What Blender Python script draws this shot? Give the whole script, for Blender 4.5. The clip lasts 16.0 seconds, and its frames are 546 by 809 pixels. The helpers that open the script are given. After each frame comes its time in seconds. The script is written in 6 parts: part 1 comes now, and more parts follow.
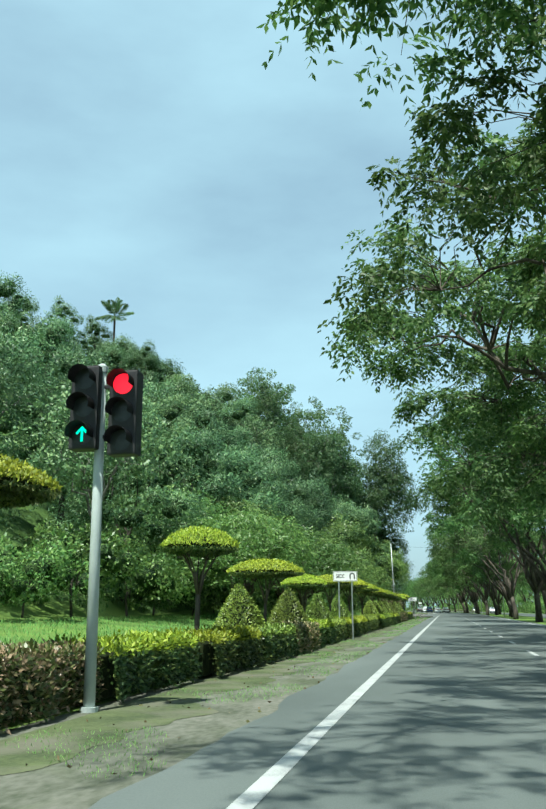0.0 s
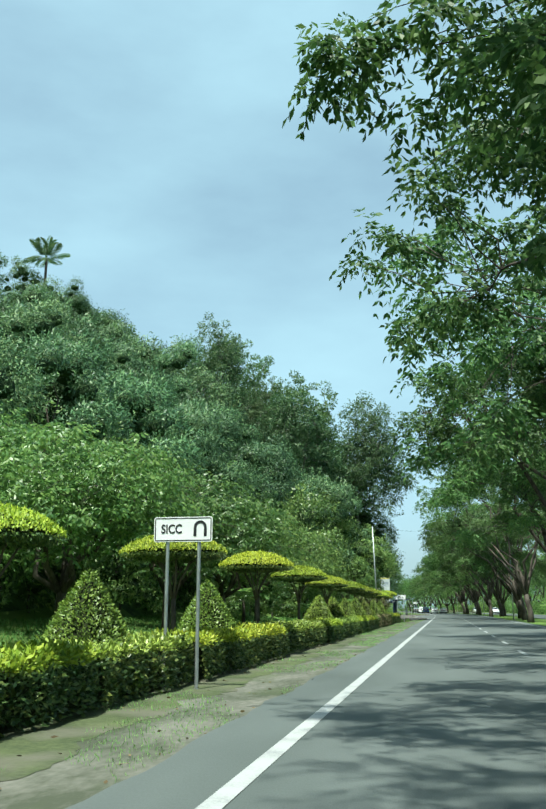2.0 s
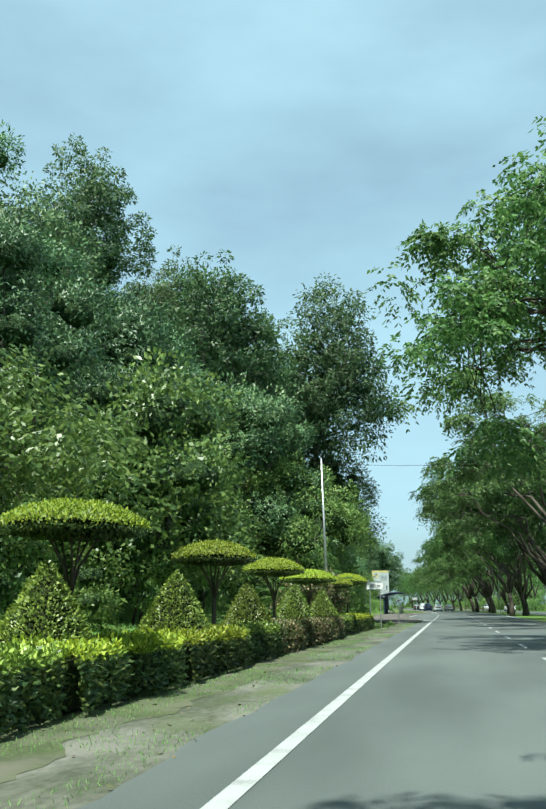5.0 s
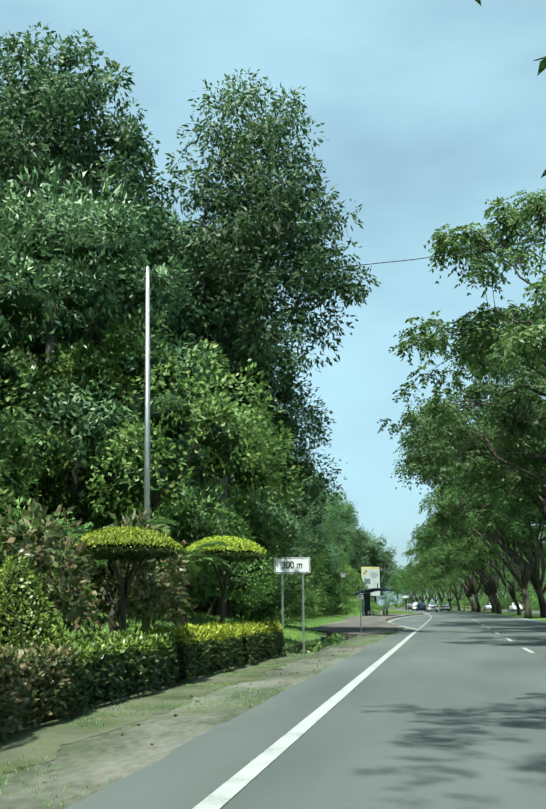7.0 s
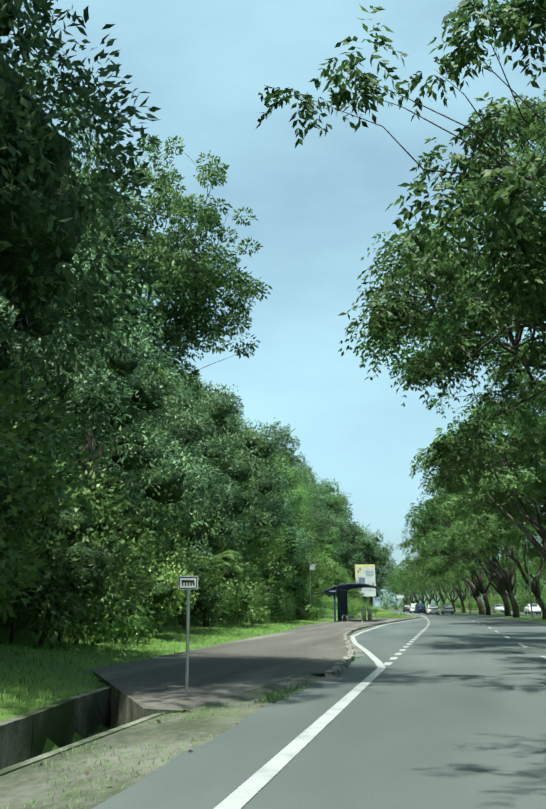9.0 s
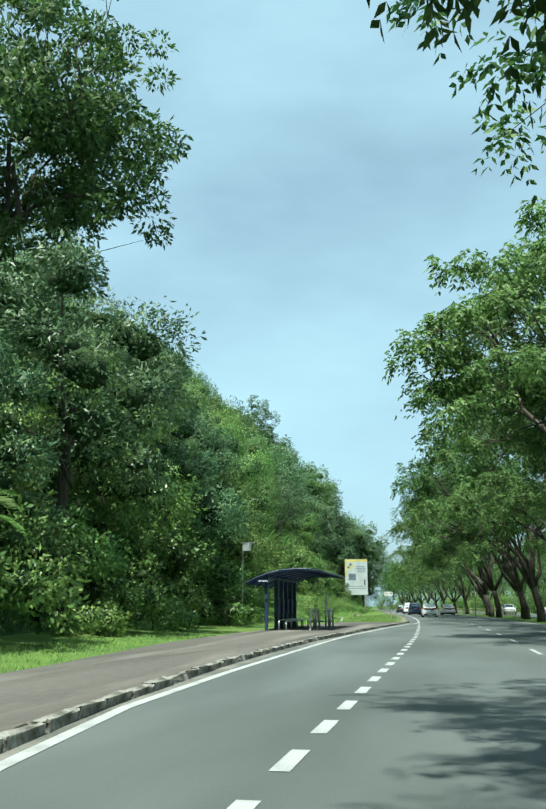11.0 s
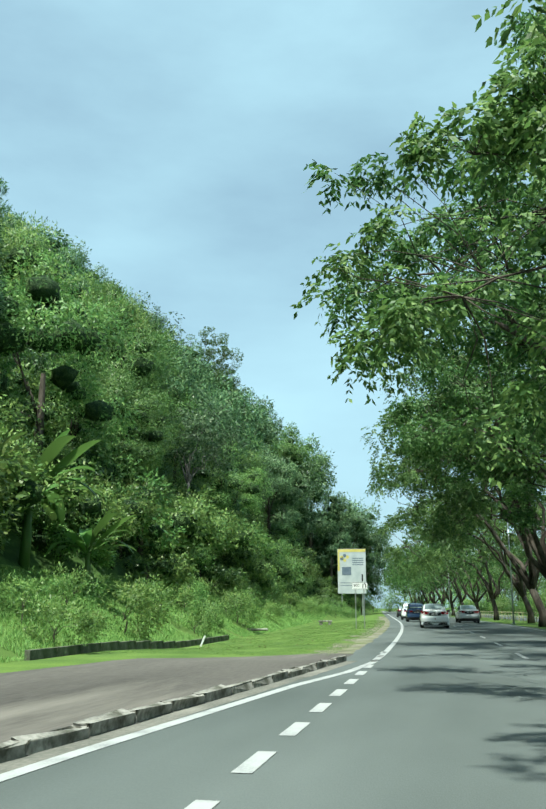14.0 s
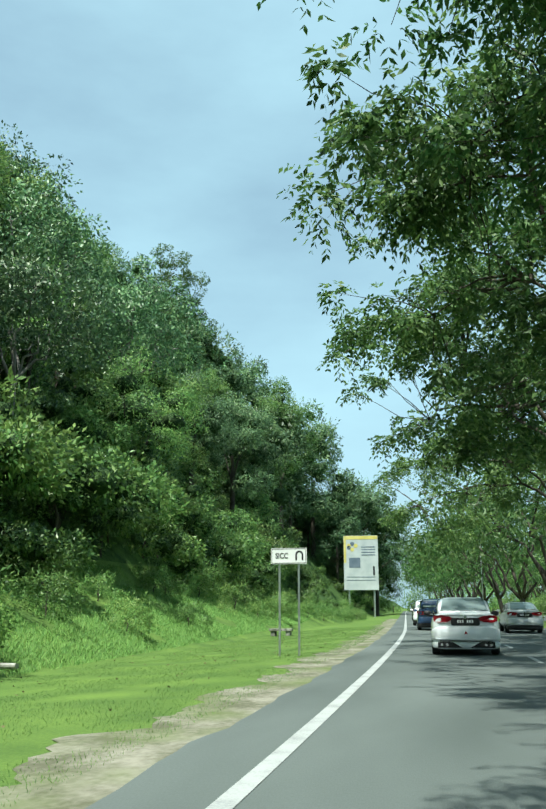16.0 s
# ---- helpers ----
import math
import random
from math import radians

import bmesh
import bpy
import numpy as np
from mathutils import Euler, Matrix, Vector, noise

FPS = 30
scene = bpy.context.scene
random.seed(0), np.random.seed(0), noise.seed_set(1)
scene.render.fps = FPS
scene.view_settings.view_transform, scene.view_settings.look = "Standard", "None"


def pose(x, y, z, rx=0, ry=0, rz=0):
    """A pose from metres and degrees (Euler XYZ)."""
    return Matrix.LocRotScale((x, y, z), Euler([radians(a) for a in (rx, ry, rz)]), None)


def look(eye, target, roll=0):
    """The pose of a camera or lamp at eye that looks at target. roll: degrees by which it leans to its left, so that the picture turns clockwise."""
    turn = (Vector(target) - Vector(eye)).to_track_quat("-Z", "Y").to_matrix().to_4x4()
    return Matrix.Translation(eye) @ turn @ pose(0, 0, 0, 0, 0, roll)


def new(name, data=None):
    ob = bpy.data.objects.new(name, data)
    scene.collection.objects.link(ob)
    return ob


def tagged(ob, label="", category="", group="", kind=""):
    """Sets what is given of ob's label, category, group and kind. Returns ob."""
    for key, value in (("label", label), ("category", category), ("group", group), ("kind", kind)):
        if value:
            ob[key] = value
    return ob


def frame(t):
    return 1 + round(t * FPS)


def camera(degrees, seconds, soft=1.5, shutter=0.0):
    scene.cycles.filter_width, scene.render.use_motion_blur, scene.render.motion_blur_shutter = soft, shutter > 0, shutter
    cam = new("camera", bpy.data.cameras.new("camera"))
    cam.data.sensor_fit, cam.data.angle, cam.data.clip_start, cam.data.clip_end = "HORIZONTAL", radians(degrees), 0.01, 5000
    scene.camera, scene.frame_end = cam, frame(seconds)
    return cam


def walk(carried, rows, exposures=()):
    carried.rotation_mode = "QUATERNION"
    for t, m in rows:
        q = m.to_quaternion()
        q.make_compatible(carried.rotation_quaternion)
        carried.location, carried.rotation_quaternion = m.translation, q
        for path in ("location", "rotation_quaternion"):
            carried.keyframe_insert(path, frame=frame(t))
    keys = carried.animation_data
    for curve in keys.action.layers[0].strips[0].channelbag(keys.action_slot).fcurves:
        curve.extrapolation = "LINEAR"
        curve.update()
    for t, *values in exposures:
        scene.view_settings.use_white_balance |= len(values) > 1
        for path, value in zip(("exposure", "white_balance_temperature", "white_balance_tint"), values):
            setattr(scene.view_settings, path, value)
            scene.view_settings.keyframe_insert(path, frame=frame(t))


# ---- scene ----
cam = camera(36.0, 16.0, soft=2.2)
PATH = [
    (0.0, pose(-0.116, 0.000, 1.18, 103.65, 0, 11.32) @ pose(0, 0, 0, 0, 0, -0.08)),
    (0.5, pose(-0.071, 5.116, 1.18, 103.63, 0, 11.23) @ pose(0, 0, 0, 0, 0, -0.06)),
    (1.0, pose(-0.017, 10.290, 1.18, 103.63, 0, 11.21) @ pose(0, 0, 0, 0, 0, -0.03)),
    (1.5, pose(0.040, 15.604, 1.18, 103.67, 0, 11.25) @ pose(0, 0, 0, 0, 0, -0.02)),
    (2.0, pose(0.060, 21.079, 1.18, 103.67, 0, 11.24) @ pose(0, 0, 0, 0, 0, -0.03)),
    (2.5, pose(0.064, 26.628, 1.18, 103.59, 0, 11.24) @ pose(0, 0, 0, 0, 0, -0.02)),
    (3.0, pose(0.055, 32.118, 1.18, 103.55, 0, 11.30) @ pose(0, 0, 0, 0, 0, -0.00)),
    (3.2, pose(0.050, 34.320, 1.18, 103.54, 0, 11.32) @ pose(0, 0, 0, 0, 0, 0.01)),
    (5.3, pose(0.028, 58.788, 1.18, 103.43, 0, 11.61) @ pose(0, 0, 0, 0, 0, -0.02)),
    (5.5, pose(0.022, 61.237, 1.18, 103.41, 0, 11.55) @ pose(0, 0, 0, 0, 0, -0.04)),
    (6.0, pose(0.010, 67.396, 1.18, 103.41, 0, 11.47) @ pose(0, 0, 0, 0, 0, -0.08)),
    (6.5, pose(0.029, 73.560, 1.18, 103.39, 0, 11.37) @ pose(0, 0, 0, 0, 0, -0.14)),
    (7.0, pose(0.065, 79.727, 1.18, 103.45, 0, 11.34) @ pose(0, 0, 0, 0, 0, -0.22)),
    (7.5, pose(0.079, 85.933, 1.18, 103.53, 0, 11.26) @ pose(0, 0, 0, 0, 0, -0.29)),
    (8.0, pose(0.061, 92.210, 1.18, 103.60, 0, 11.33) @ pose(0, 0, 0, 0, 0, -0.33)),
    (8.5, pose(0.029, 98.450, 1.18, 103.56, 0, 11.38) @ pose(0, 0, 0, 0, 0, -0.32)),
    (9.0, pose(-0.030, 104.749, 1.18, 103.56, 0, 11.47) @ pose(0, 0, 0, 0, 0, -0.30)),
    (9.5, pose(-0.086, 111.119, 1.18, 103.54, 0, 11.54) @ pose(0, 0, 0, 0, 0, -0.24)),
    (10.0, pose(-0.099, 117.486, 1.18, 103.50, 0, 11.59) @ pose(0, 0, 0, 0, 0, -0.17)),
    (10.2, pose(-0.103, 120.036, 1.18, 103.49, 0, 11.58) @ pose(0, 0, 0, 0, 0, -0.14)),
    (12.3, pose(-0.056, 147.464, 1.18, 103.53, 0, 11.74) @ pose(0, 0, 0, 0, 0, 0.25)),
    (12.5, pose(-0.071, 150.561, 1.18, 103.52, 0, 11.85) @ pose(0, 0, 0, 0, 0, 0.26)),
    (13.0, pose(0.006, 158.384, 1.18, 103.51, 0, 12.07) @ pose(0, 0, 0, 0, 0, 0.27)),
    (13.5, pose(-0.021, 166.248, 1.18, 103.53, 0, 12.38) @ pose(0, 0, 0, 0, 0, 0.27)),
    (14.0, pose(-0.205, 173.996, 1.18, 103.59, 0, 12.84) @ pose(0, 0, 0, 0, 0, 0.23)),
    (14.5, pose(-0.440, 181.768, 1.18, 103.56, 0, 13.38) @ pose(0, 0, 0, 0, 0, 0.20)),
    (15.0, pose(-0.707, 189.525, 1.18, 103.54, 0, 13.87) @ pose(0, 0, 0, 0, 0, 0.16)),
    (15.5, pose(-1.046, 197.206, 1.18, 103.55, 0, 14.29) @ pose(0, 0, 0, 0, 0, 0.10)),
    (16.0, pose(-1.422, 204.878, 1.18, 103.59, 0, 14.61) @ pose(0, 0, 0, 0, 0, 0.04)),
]
walk(cam, PATH, exposures=((0.0, 0.75, 6250, 0), (16.0, 0.75, 6250, 0)))

# ---------------------------------------------------------------- light
SUN_DIR = Vector((-0.13, -0.40, 1.0)).normalized()
world = bpy.data.worlds.new("sky")
scene.world = world
world.use_nodes = True
wn, wl = world.node_tree.nodes, world.node_tree.links
bg = wn["Background"]
sky = wn.new("ShaderNodeTexSky")
sky.sky_type = "NISHITA"
sky.sun_disc = False
sky.sun_elevation = math.asin(SUN_DIR.z)
sky.sun_rotation = math.atan2(SUN_DIR.x, SUN_DIR.y)
sky.air_density, sky.dust_density, sky.ozone_density = 1.1, 2.2, 1.0
tc = wn.new("ShaderNodeTexCoord")
mp = wn.new("ShaderNodeMapping")
mp.inputs["Scale"].default_value = (1.2, 1.2, 3.2)
cloud = wn.new("ShaderNodeTexNoise")
cloud.inputs["Scale"].default_value = 1.5
cloud.inputs["Detail"].default_value = 7
cloud.inputs["Roughness"].default_value = 0.52
ramp = wn.new("ShaderNodeValToRGB")
ramp.color_ramp.elements[0].position, ramp.color_ramp.elements[1].position = 0.36, 0.78
ramp.color_ramp.elements[0].color = (0.42, 0.42, 0.42, 1)
ramp.color_ramp.elements[1].color = (0.96, 0.96, 0.96, 1)
mix = wn.new("ShaderNodeMixRGB")
mix.inputs[2].default_value = (5.0, 7.4, 8.6, 1)
wl.new(tc.outputs["Generated"], mp.inputs["Vector"])
wl.new(mp.outputs["Vector"], cloud.inputs["Vector"])
wl.new(cloud.outputs["Fac"], ramp.inputs["Fac"])
wl.new(ramp.outputs["Color"], mix.inputs[0])
wl.new(sky.outputs["Color"], mix.inputs[1])
wl.new(mix.outputs["Color"], bg.inputs["Color"])
bg.inputs["Strength"].default_value = 0.075

sun_data = bpy.data.lights.new("sun", "SUN")
sun_data.energy, sun_data.angle, sun_data.color = 5.0, radians(0.8), (1.0, 0.96, 0.88)
sun = new("sun", sun_data)
sun.matrix_world = look((0, 0, 60), Vector((0, 0, 60)) - SUN_DIR)

# ---------------------------------------------------------------- materials
rng = np.random.default_rng(7)


def material(name, rough=0.6, metal=0.0, spec=0.5):
    m = bpy.data.materials.new(name)
    m.use_nodes = True
    b = m.node_tree.nodes["Principled BSDF"]
    b.inputs["Roughness"].default_value = rough
    b.inputs["Metallic"].default_value = metal
    b.inputs["Specular IOR Level"].default_value = spec
    return m, m.node_tree.nodes, m.node_tree.links, b


def surface(name, dark, light, scale=2.0, detail=6, rough=0.7, metal=0.0, spec=0.4, bump=0.3, fine=40.0, fine_amount=0.25,
            lo=0.35, hi=0.7, stretch=(1, 1, 1), stain=None, stain_scale=0.3, stain_at=(0.5, 0.65), deep=0.02):
    """Two scales of colour noise, optional stains and a fine bump."""
    m, n, l, b = material(name, rough, metal, spec)
    tcn = n.new("ShaderNodeTexCoord")
    mpn = n.new("ShaderNodeMapping")
    mpn.inputs["Scale"].default_value = stretch
    l.new(tcn.outputs["Object"], mpn.inputs["Vector"])
    big = n.new("ShaderNodeTexNoise")
    big.inputs["Scale"].default_value, big.inputs["Detail"].default_value = scale, detail
    sm = n.new("ShaderNodeTexNoise")
    sm.inputs["Scale"].default_value, sm.inputs["Detail"].default_value = fine, 4
    rp = n.new("ShaderNodeValToRGB")
    rp.color_ramp.elements[0].position, rp.color_ramp.elements[1].position = lo, hi
    rp.color_ramp.elements[0].color, rp.color_ramp.elements[1].color = (*dark, 1), (*light, 1)
    add = n.new("ShaderNodeMath")
    add.operation = "MULTIPLY_ADD"
    add.inputs[1].default_value = fine_amount
    sub = n.new("ShaderNodeMath")
    sub.operation = "MULTIPLY_ADD"
    sub.inputs[1].default_value, sub.inputs[2].default_value = 1.0, -fine_amount / 2
    l.new(mpn.outputs["Vector"], big.inputs["Vector"])
    l.new(mpn.outputs["Vector"], sm.inputs["Vector"])
    l.new(big.outputs["Fac"], sub.inputs[0])
    l.new(sm.outputs["Fac"], add.inputs[0])
    l.new(sub.outputs[0], add.inputs[2])
    l.new(add.outputs[0], rp.inputs["Fac"])
    col = rp.outputs["Color"]
    if stain:
        st = n.new("ShaderNodeTexNoise")
        st.inputs["Scale"].default_value, st.inputs["Detail"].default_value = stain_scale, 8
        l.new(mpn.outputs["Vector"], st.inputs["Vector"])
        sr = n.new("ShaderNodeValToRGB")
        sr.color_ramp.elements[0].position, sr.color_ramp.elements[1].position = stain_at
        l.new(st.outputs["Fac"], sr.inputs["Fac"])
        mx = n.new("ShaderNodeMixRGB")
        mx.inputs[2].default_value = (*stain, 1)
        l.new(sr.outputs["Color"], mx.inputs[0])
        l.new(col, mx.inputs[1])
        col = mx.outputs["Color"]
    l.new(col, b.inputs["Base Color"])
    if bump:
        bp = n.new("ShaderNodeBump")
        bp.inputs["Strength"].default_value, bp.inputs["Distance"].default_value = bump, deep
        l.new(add.outputs[0], bp.inputs["Height"])
        l.new(bp.outputs["Normal"], b.inputs["Normal"])
    return m


def leafy(name, cols, rough=0.42, translucent=0.3, spec=0.5):
    """Leaf colours that vary from leaf to leaf and from plant to plant, partly letting light through."""
    m, n, l, b = material(name, rough, 0.0, spec)
    geo = n.new("ShaderNodeNewGeometry")
    rp = n.new("ShaderNodeValToRGB")
    e = rp.color_ramp.elements
    while len(e) < len(cols):
        e.new(0.5)
    for i, c in enumerate(cols):
        e[i].position = i / (len(cols) - 1)
        e[i].color = (*c, 1)
    l.new(geo.outputs["Random Per Island"], rp.inputs["Fac"])
    info = n.new("ShaderNodeObjectInfo")
    hsv = n.new("ShaderNodeHueSaturation")
    mr = n.new("ShaderNodeMapRange")
    mr.inputs["To Min"].default_value, mr.inputs["To Max"].default_value = 0.72, 1.38
    l.new(info.outputs["Random"], mr.inputs["Value"])
    l.new(mr.outputs["Result"], hsv.inputs["Value"])
    hue = n.new("ShaderNodeMapRange")
    hue.inputs["To Min"].default_value, hue.inputs["To Max"].default_value = 0.482, 0.512
    mul = n.new("ShaderNodeMath")
    mul.operation = "MULTIPLY"
    mul.inputs[1].default_value = 7.31
    frc = n.new("ShaderNodeMath")
    frc.operation = "FRACT"
    l.new(info.outputs["Random"], mul.inputs[0])
    l.new(mul.outputs[0], frc.inputs[0])
    l.new(frc.outputs[0], hue.inputs["Value"])
    l.new(hue.outputs["Result"], hsv.inputs["Hue"])
    l.new(rp.outputs["Color"], hsv.inputs["Color"])
    l.new(hsv.outputs["Color"], b.inputs["Base Color"])
    tr = n.new("ShaderNodeBsdfTranslucent")
    l.new(hsv.outputs["Color"], tr.inputs["Color"])
    ms = n.new("ShaderNodeMixShader")
    ms.inputs[0].default_value = translucent
    l.new(b.outputs["BSDF"], ms.inputs[1])
    l.new(tr.outputs["BSDF"], ms.inputs[2])
    l.new(ms.outputs["Shader"], n["Material Output"].inputs["Surface"])
    return m


M_ASPHALT = surface("asphalt", (0.066, 0.080, 0.075), (0.114, 0.134, 0.127), 0.5, 8, 0.85, spec=0.3, bump=0.25, fine=90, fine_amount=0.35,
                    lo=0.3, hi=0.72, stretch=(1, 0.25, 1))
M_PAINT = surface("road_paint", (0.19, 0.20, 0.20), (0.37, 0.39, 0.38), 2.2, 9, 0.65, bump=0.1, fine=45, fine_amount=0.5, lo=0.2, hi=0.52)
M_GRASS = surface("grass_ground", (0.064, 0.115, 0.03), (0.134, 0.21, 0.046), 0.6, 8, 0.9, spec=0.1, bump=0.9, fine=22, fine_amount=0.6,
                  lo=0.3, hi=0.75)
M_DIRT = surface("verge_dirt", (0.11, 0.112, 0.075), (0.27, 0.26, 0.21), 1.5, 12, 0.95, spec=0.1, bump=0.7, fine=14, fine_amount=0.5,
                 lo=0.35, hi=0.7, stretch=(1, 0.7, 1), stain=(0.105, 0.14, 0.045), stain_scale=0.8, stain_at=(0.44, 0.74))
M_VERGE = surface("worn_verge", (0.065, 0.075, 0.052), (0.165, 0.165, 0.14), 1.1, 12, 0.95, spec=0.1, bump=0.6, fine=14, fine_amount=0.5,
                  lo=0.35, hi=0.7, stretch=(1, 0.5, 1), stain=(0.07, 0.10, 0.035), stain_scale=0.9, stain_at=(0.52, 0.85))
M_MOSS = surface("mossy_grass", (0.046, 0.062, 0.032), (0.10, 0.122, 0.058), 1.3, 10, 0.95, spec=0.1, bump=0.8, fine=20, fine_amount=0.6, lo=0.3, hi=0.72,
                 stain=(0.12, 0.12, 0.09), stain_scale=1.1, stain_at=(0.44, 0.68))
M_FOREST = surface("forest_floor", (0.03, 0.06, 0.02), (0.08, 0.14, 0.035), 0.8, 8, 0.95, spec=0.1, bump=1.0, fine=6, fine_amount=0.6)
M_CONC = surface("weathered_concrete", (0.13, 0.13, 0.112), (0.38, 0.375, 0.335), 1.6, 8, 0.9, spec=0.2, bump=0.5, fine=18, fine_amount=0.4,
                 stain=(0.075, 0.077, 0.058), stain_scale=5.5, stain_at=(0.49, 0.68))
M_BARK = surface("bark", (0.035, 0.03, 0.024), (0.12, 0.105, 0.085), 2.5, 8, 0.9, spec=0.15, bump=0.8, fine=18, fine_amount=0.5, stretch=(1, 1, 0.3))
M_BARK_PALE = surface("pale_bark", (0.10, 0.097, 0.085), (0.25, 0.24, 0.215), 2.5, 8, 0.9, spec=0.15, bump=0.7, fine=18, fine_amount=0.5, stretch=(1, 1, 0.35))
M_STEEL = surface("galvanised_steel", (0.38, 0.40, 0.40), (0.55, 0.57, 0.57), 3.0, 6, 0.45, 0.85, bump=0.05, fine=50)
M_GREYPAINT = surface("grey_green_paint", (0.33, 0.38, 0.37), (0.42, 0.47, 0.45), 2.0, 6, 0.5, bump=0.05, fine=40)
M_BLACK = surface("matt_black_paint", (0.012, 0.012, 0.013), (0.025, 0.025, 0.026), 3.0, 4, 0.55, bump=0.05)
M_SIGNWHITE = surface("sign_white", (0.68, 0.70, 0.70), (0.80, 0.81, 0.80), 2.0, 5, 0.45, bump=0.0, fine=30, lo=0.25, hi=0.6)
M_SIGNBLACK = surface("sign_black", (0.01, 0.01, 0.012), (0.02, 0.02, 0.022), 5, 3, 0.5, bump=0.0)
M_BLUEPAINT = surface("dark_blue_paint", (0.018, 0.035, 0.085), (0.035, 0.06, 0.13), 1.4, 6, 0.45, bump=0.06, fine=30)
M_LEAF_ROAD = leafy("roadside_leaves", [(0.042, 0.10, 0.03), (0.066, 0.148, 0.04), (0.10, 0.195, 0.05), (0.16, 0.255, 0.075)], 0.52, 0.38, 0.4)
M_LEAF_DARK = leafy("forest_leaves", [(0.045, 0.105, 0.052), (0.072, 0.152, 0.064), (0.108, 0.20, 0.08), (0.165, 0.26, 0.105)], 0.45, 0.2, 0.35)
M_LEAF_TALL = leafy("tall_tree_leaves", [(0.042, 0.10, 0.044), (0.068, 0.145, 0.056), (0.105, 0.19, 0.068), (0.165, 0.25, 0.095)], 0.5, 0.38, 0.35)
M_LEAF_MID = leafy("shrub_leaves", [(0.06, 0.135, 0.036), (0.095, 0.19, 0.046), (0.14, 0.245, 0.058), (0.20, 0.30, 0.08)], 0.42, 0.35)
M_LEAF_VINE = leafy("vine_leaves", [(0.072, 0.165, 0.046), (0.112, 0.22, 0.058), (0.158, 0.275, 0.072), (0.22, 0.33, 0.095)], 0.45, 0.35, 0.35)
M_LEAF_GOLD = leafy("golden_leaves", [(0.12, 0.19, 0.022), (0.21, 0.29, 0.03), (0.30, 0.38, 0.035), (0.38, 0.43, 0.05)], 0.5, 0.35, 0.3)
# dark green of hedge sides and cap undersides, with shade mixed into the colour
M_LEAF_SHADED = leafy("shaded_hedge_leaves", [(0.025, 0.055, 0.018), (0.045, 0.09, 0.026), (0.08, 0.13, 0.035), (0.16, 0.20, 0.05)])
M_LEAF_RUST = leafy("rusty_hedge_leaves", [(0.04, 0.07, 0.02), (0.07, 0.11, 0.03), (0.12, 0.15, 0.045), (0.20, 0.16, 0.08), (0.36, 0.27, 0.17)])
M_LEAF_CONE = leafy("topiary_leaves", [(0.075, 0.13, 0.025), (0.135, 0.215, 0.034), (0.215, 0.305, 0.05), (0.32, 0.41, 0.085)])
M_BLADE = leafy("grass_blades", [(0.06, 0.155, 0.04), (0.092, 0.21, 0.05), (0.128, 0.26, 0.062), (0.175, 0.305, 0.085)], 0.6, 0.3, 0.2)
# opaque crown filling; the shade between leaf lobes is put into its dark green
M_CROWN_SHADE = surface("crown_shade_fill", (0.022, 0.05, 0.02), (0.075, 0.13, 0.042), 4.0, 9, 0.85, spec=0.15, bump=1.0, fine=20, fine_amount=0.9, lo=0.36, hi=0.68, deep=0.22)
M_GLASS_DARK, _n, _l, _b = material("dark_tinted_glass", 0.06, 0.0, 0.6)
_b.inputs["Base Color"].default_value = (0.02, 0.028, 0.03, 1)
M_RUBBER = surface("tyre_rubber", (0.012, 0.012, 0.012), (0.03, 0.03, 0.03), 8, 4, 0.85, bump=0.2)


# ---------------------------------------------------------------- helpers
def mesh_from(name, verts, faces, mats, smooth=False, idx=None):
    me = bpy.data.meshes.new(name)
    me.from_pydata([tuple(v) for v in verts], [], [tuple(f) for f in faces])
    for m in mats if isinstance(mats, (list, tuple)) else [mats]:
        me.materials.append(m)
    if idx is not None:
        me.polygons.foreach_set("material_index", idx)
    if smooth:
        me.polygons.foreach_set("use_smooth", [True] * len(me.polygons))
    me.update()
    return me


def part(name, bm, mat, parent=None, label="", smooth=False):
    """A bmesh (or a ready mesh) as one mesh object under a thing or a part."""
    if isinstance(bm, bpy.types.Mesh):
        me = bm
    else:
        me = bpy.data.meshes.new(name)
        bm.normal_update()
        bm.to_mesh(me)
        bm.free()
        me.materials.append(mat)
        if smooth:
            me.polygons.foreach_set("use_smooth", [True] * len(me.polygons))
    ob = new(name, me)
    ob.parent = parent
    if label:
        tagged(ob, label)
    return ob


def empty(name, m, label, category, group="", kind=""):
    ob = new(name)
    ob.empty_display_size = 0.2
    ob.matrix_basis = m
    return tagged(ob, label, category, group, kind)


def box(bm, lo, hi, bevel=0.0):
    c = [(a + b) / 2 for a, b in zip(lo, hi)]
    r = bmesh.ops.create_cube(bm, size=1.0, matrix=Matrix.Translation(c) @ Matrix.Diagonal((*[b - a for a, b in zip(lo, hi)], 1)))
    if bevel:
        es = list({e for v in r["verts"] for e in v.link_edges})
        bmesh.ops.bevel(bm, geom=es, offset=bevel, segments=2, profile=0.7, affect="EDGES", clamp_overlap=True)
    return bm


def boxed(lo, hi, bevel=0.0):
    return box(bmesh.new(), lo, hi, bevel)


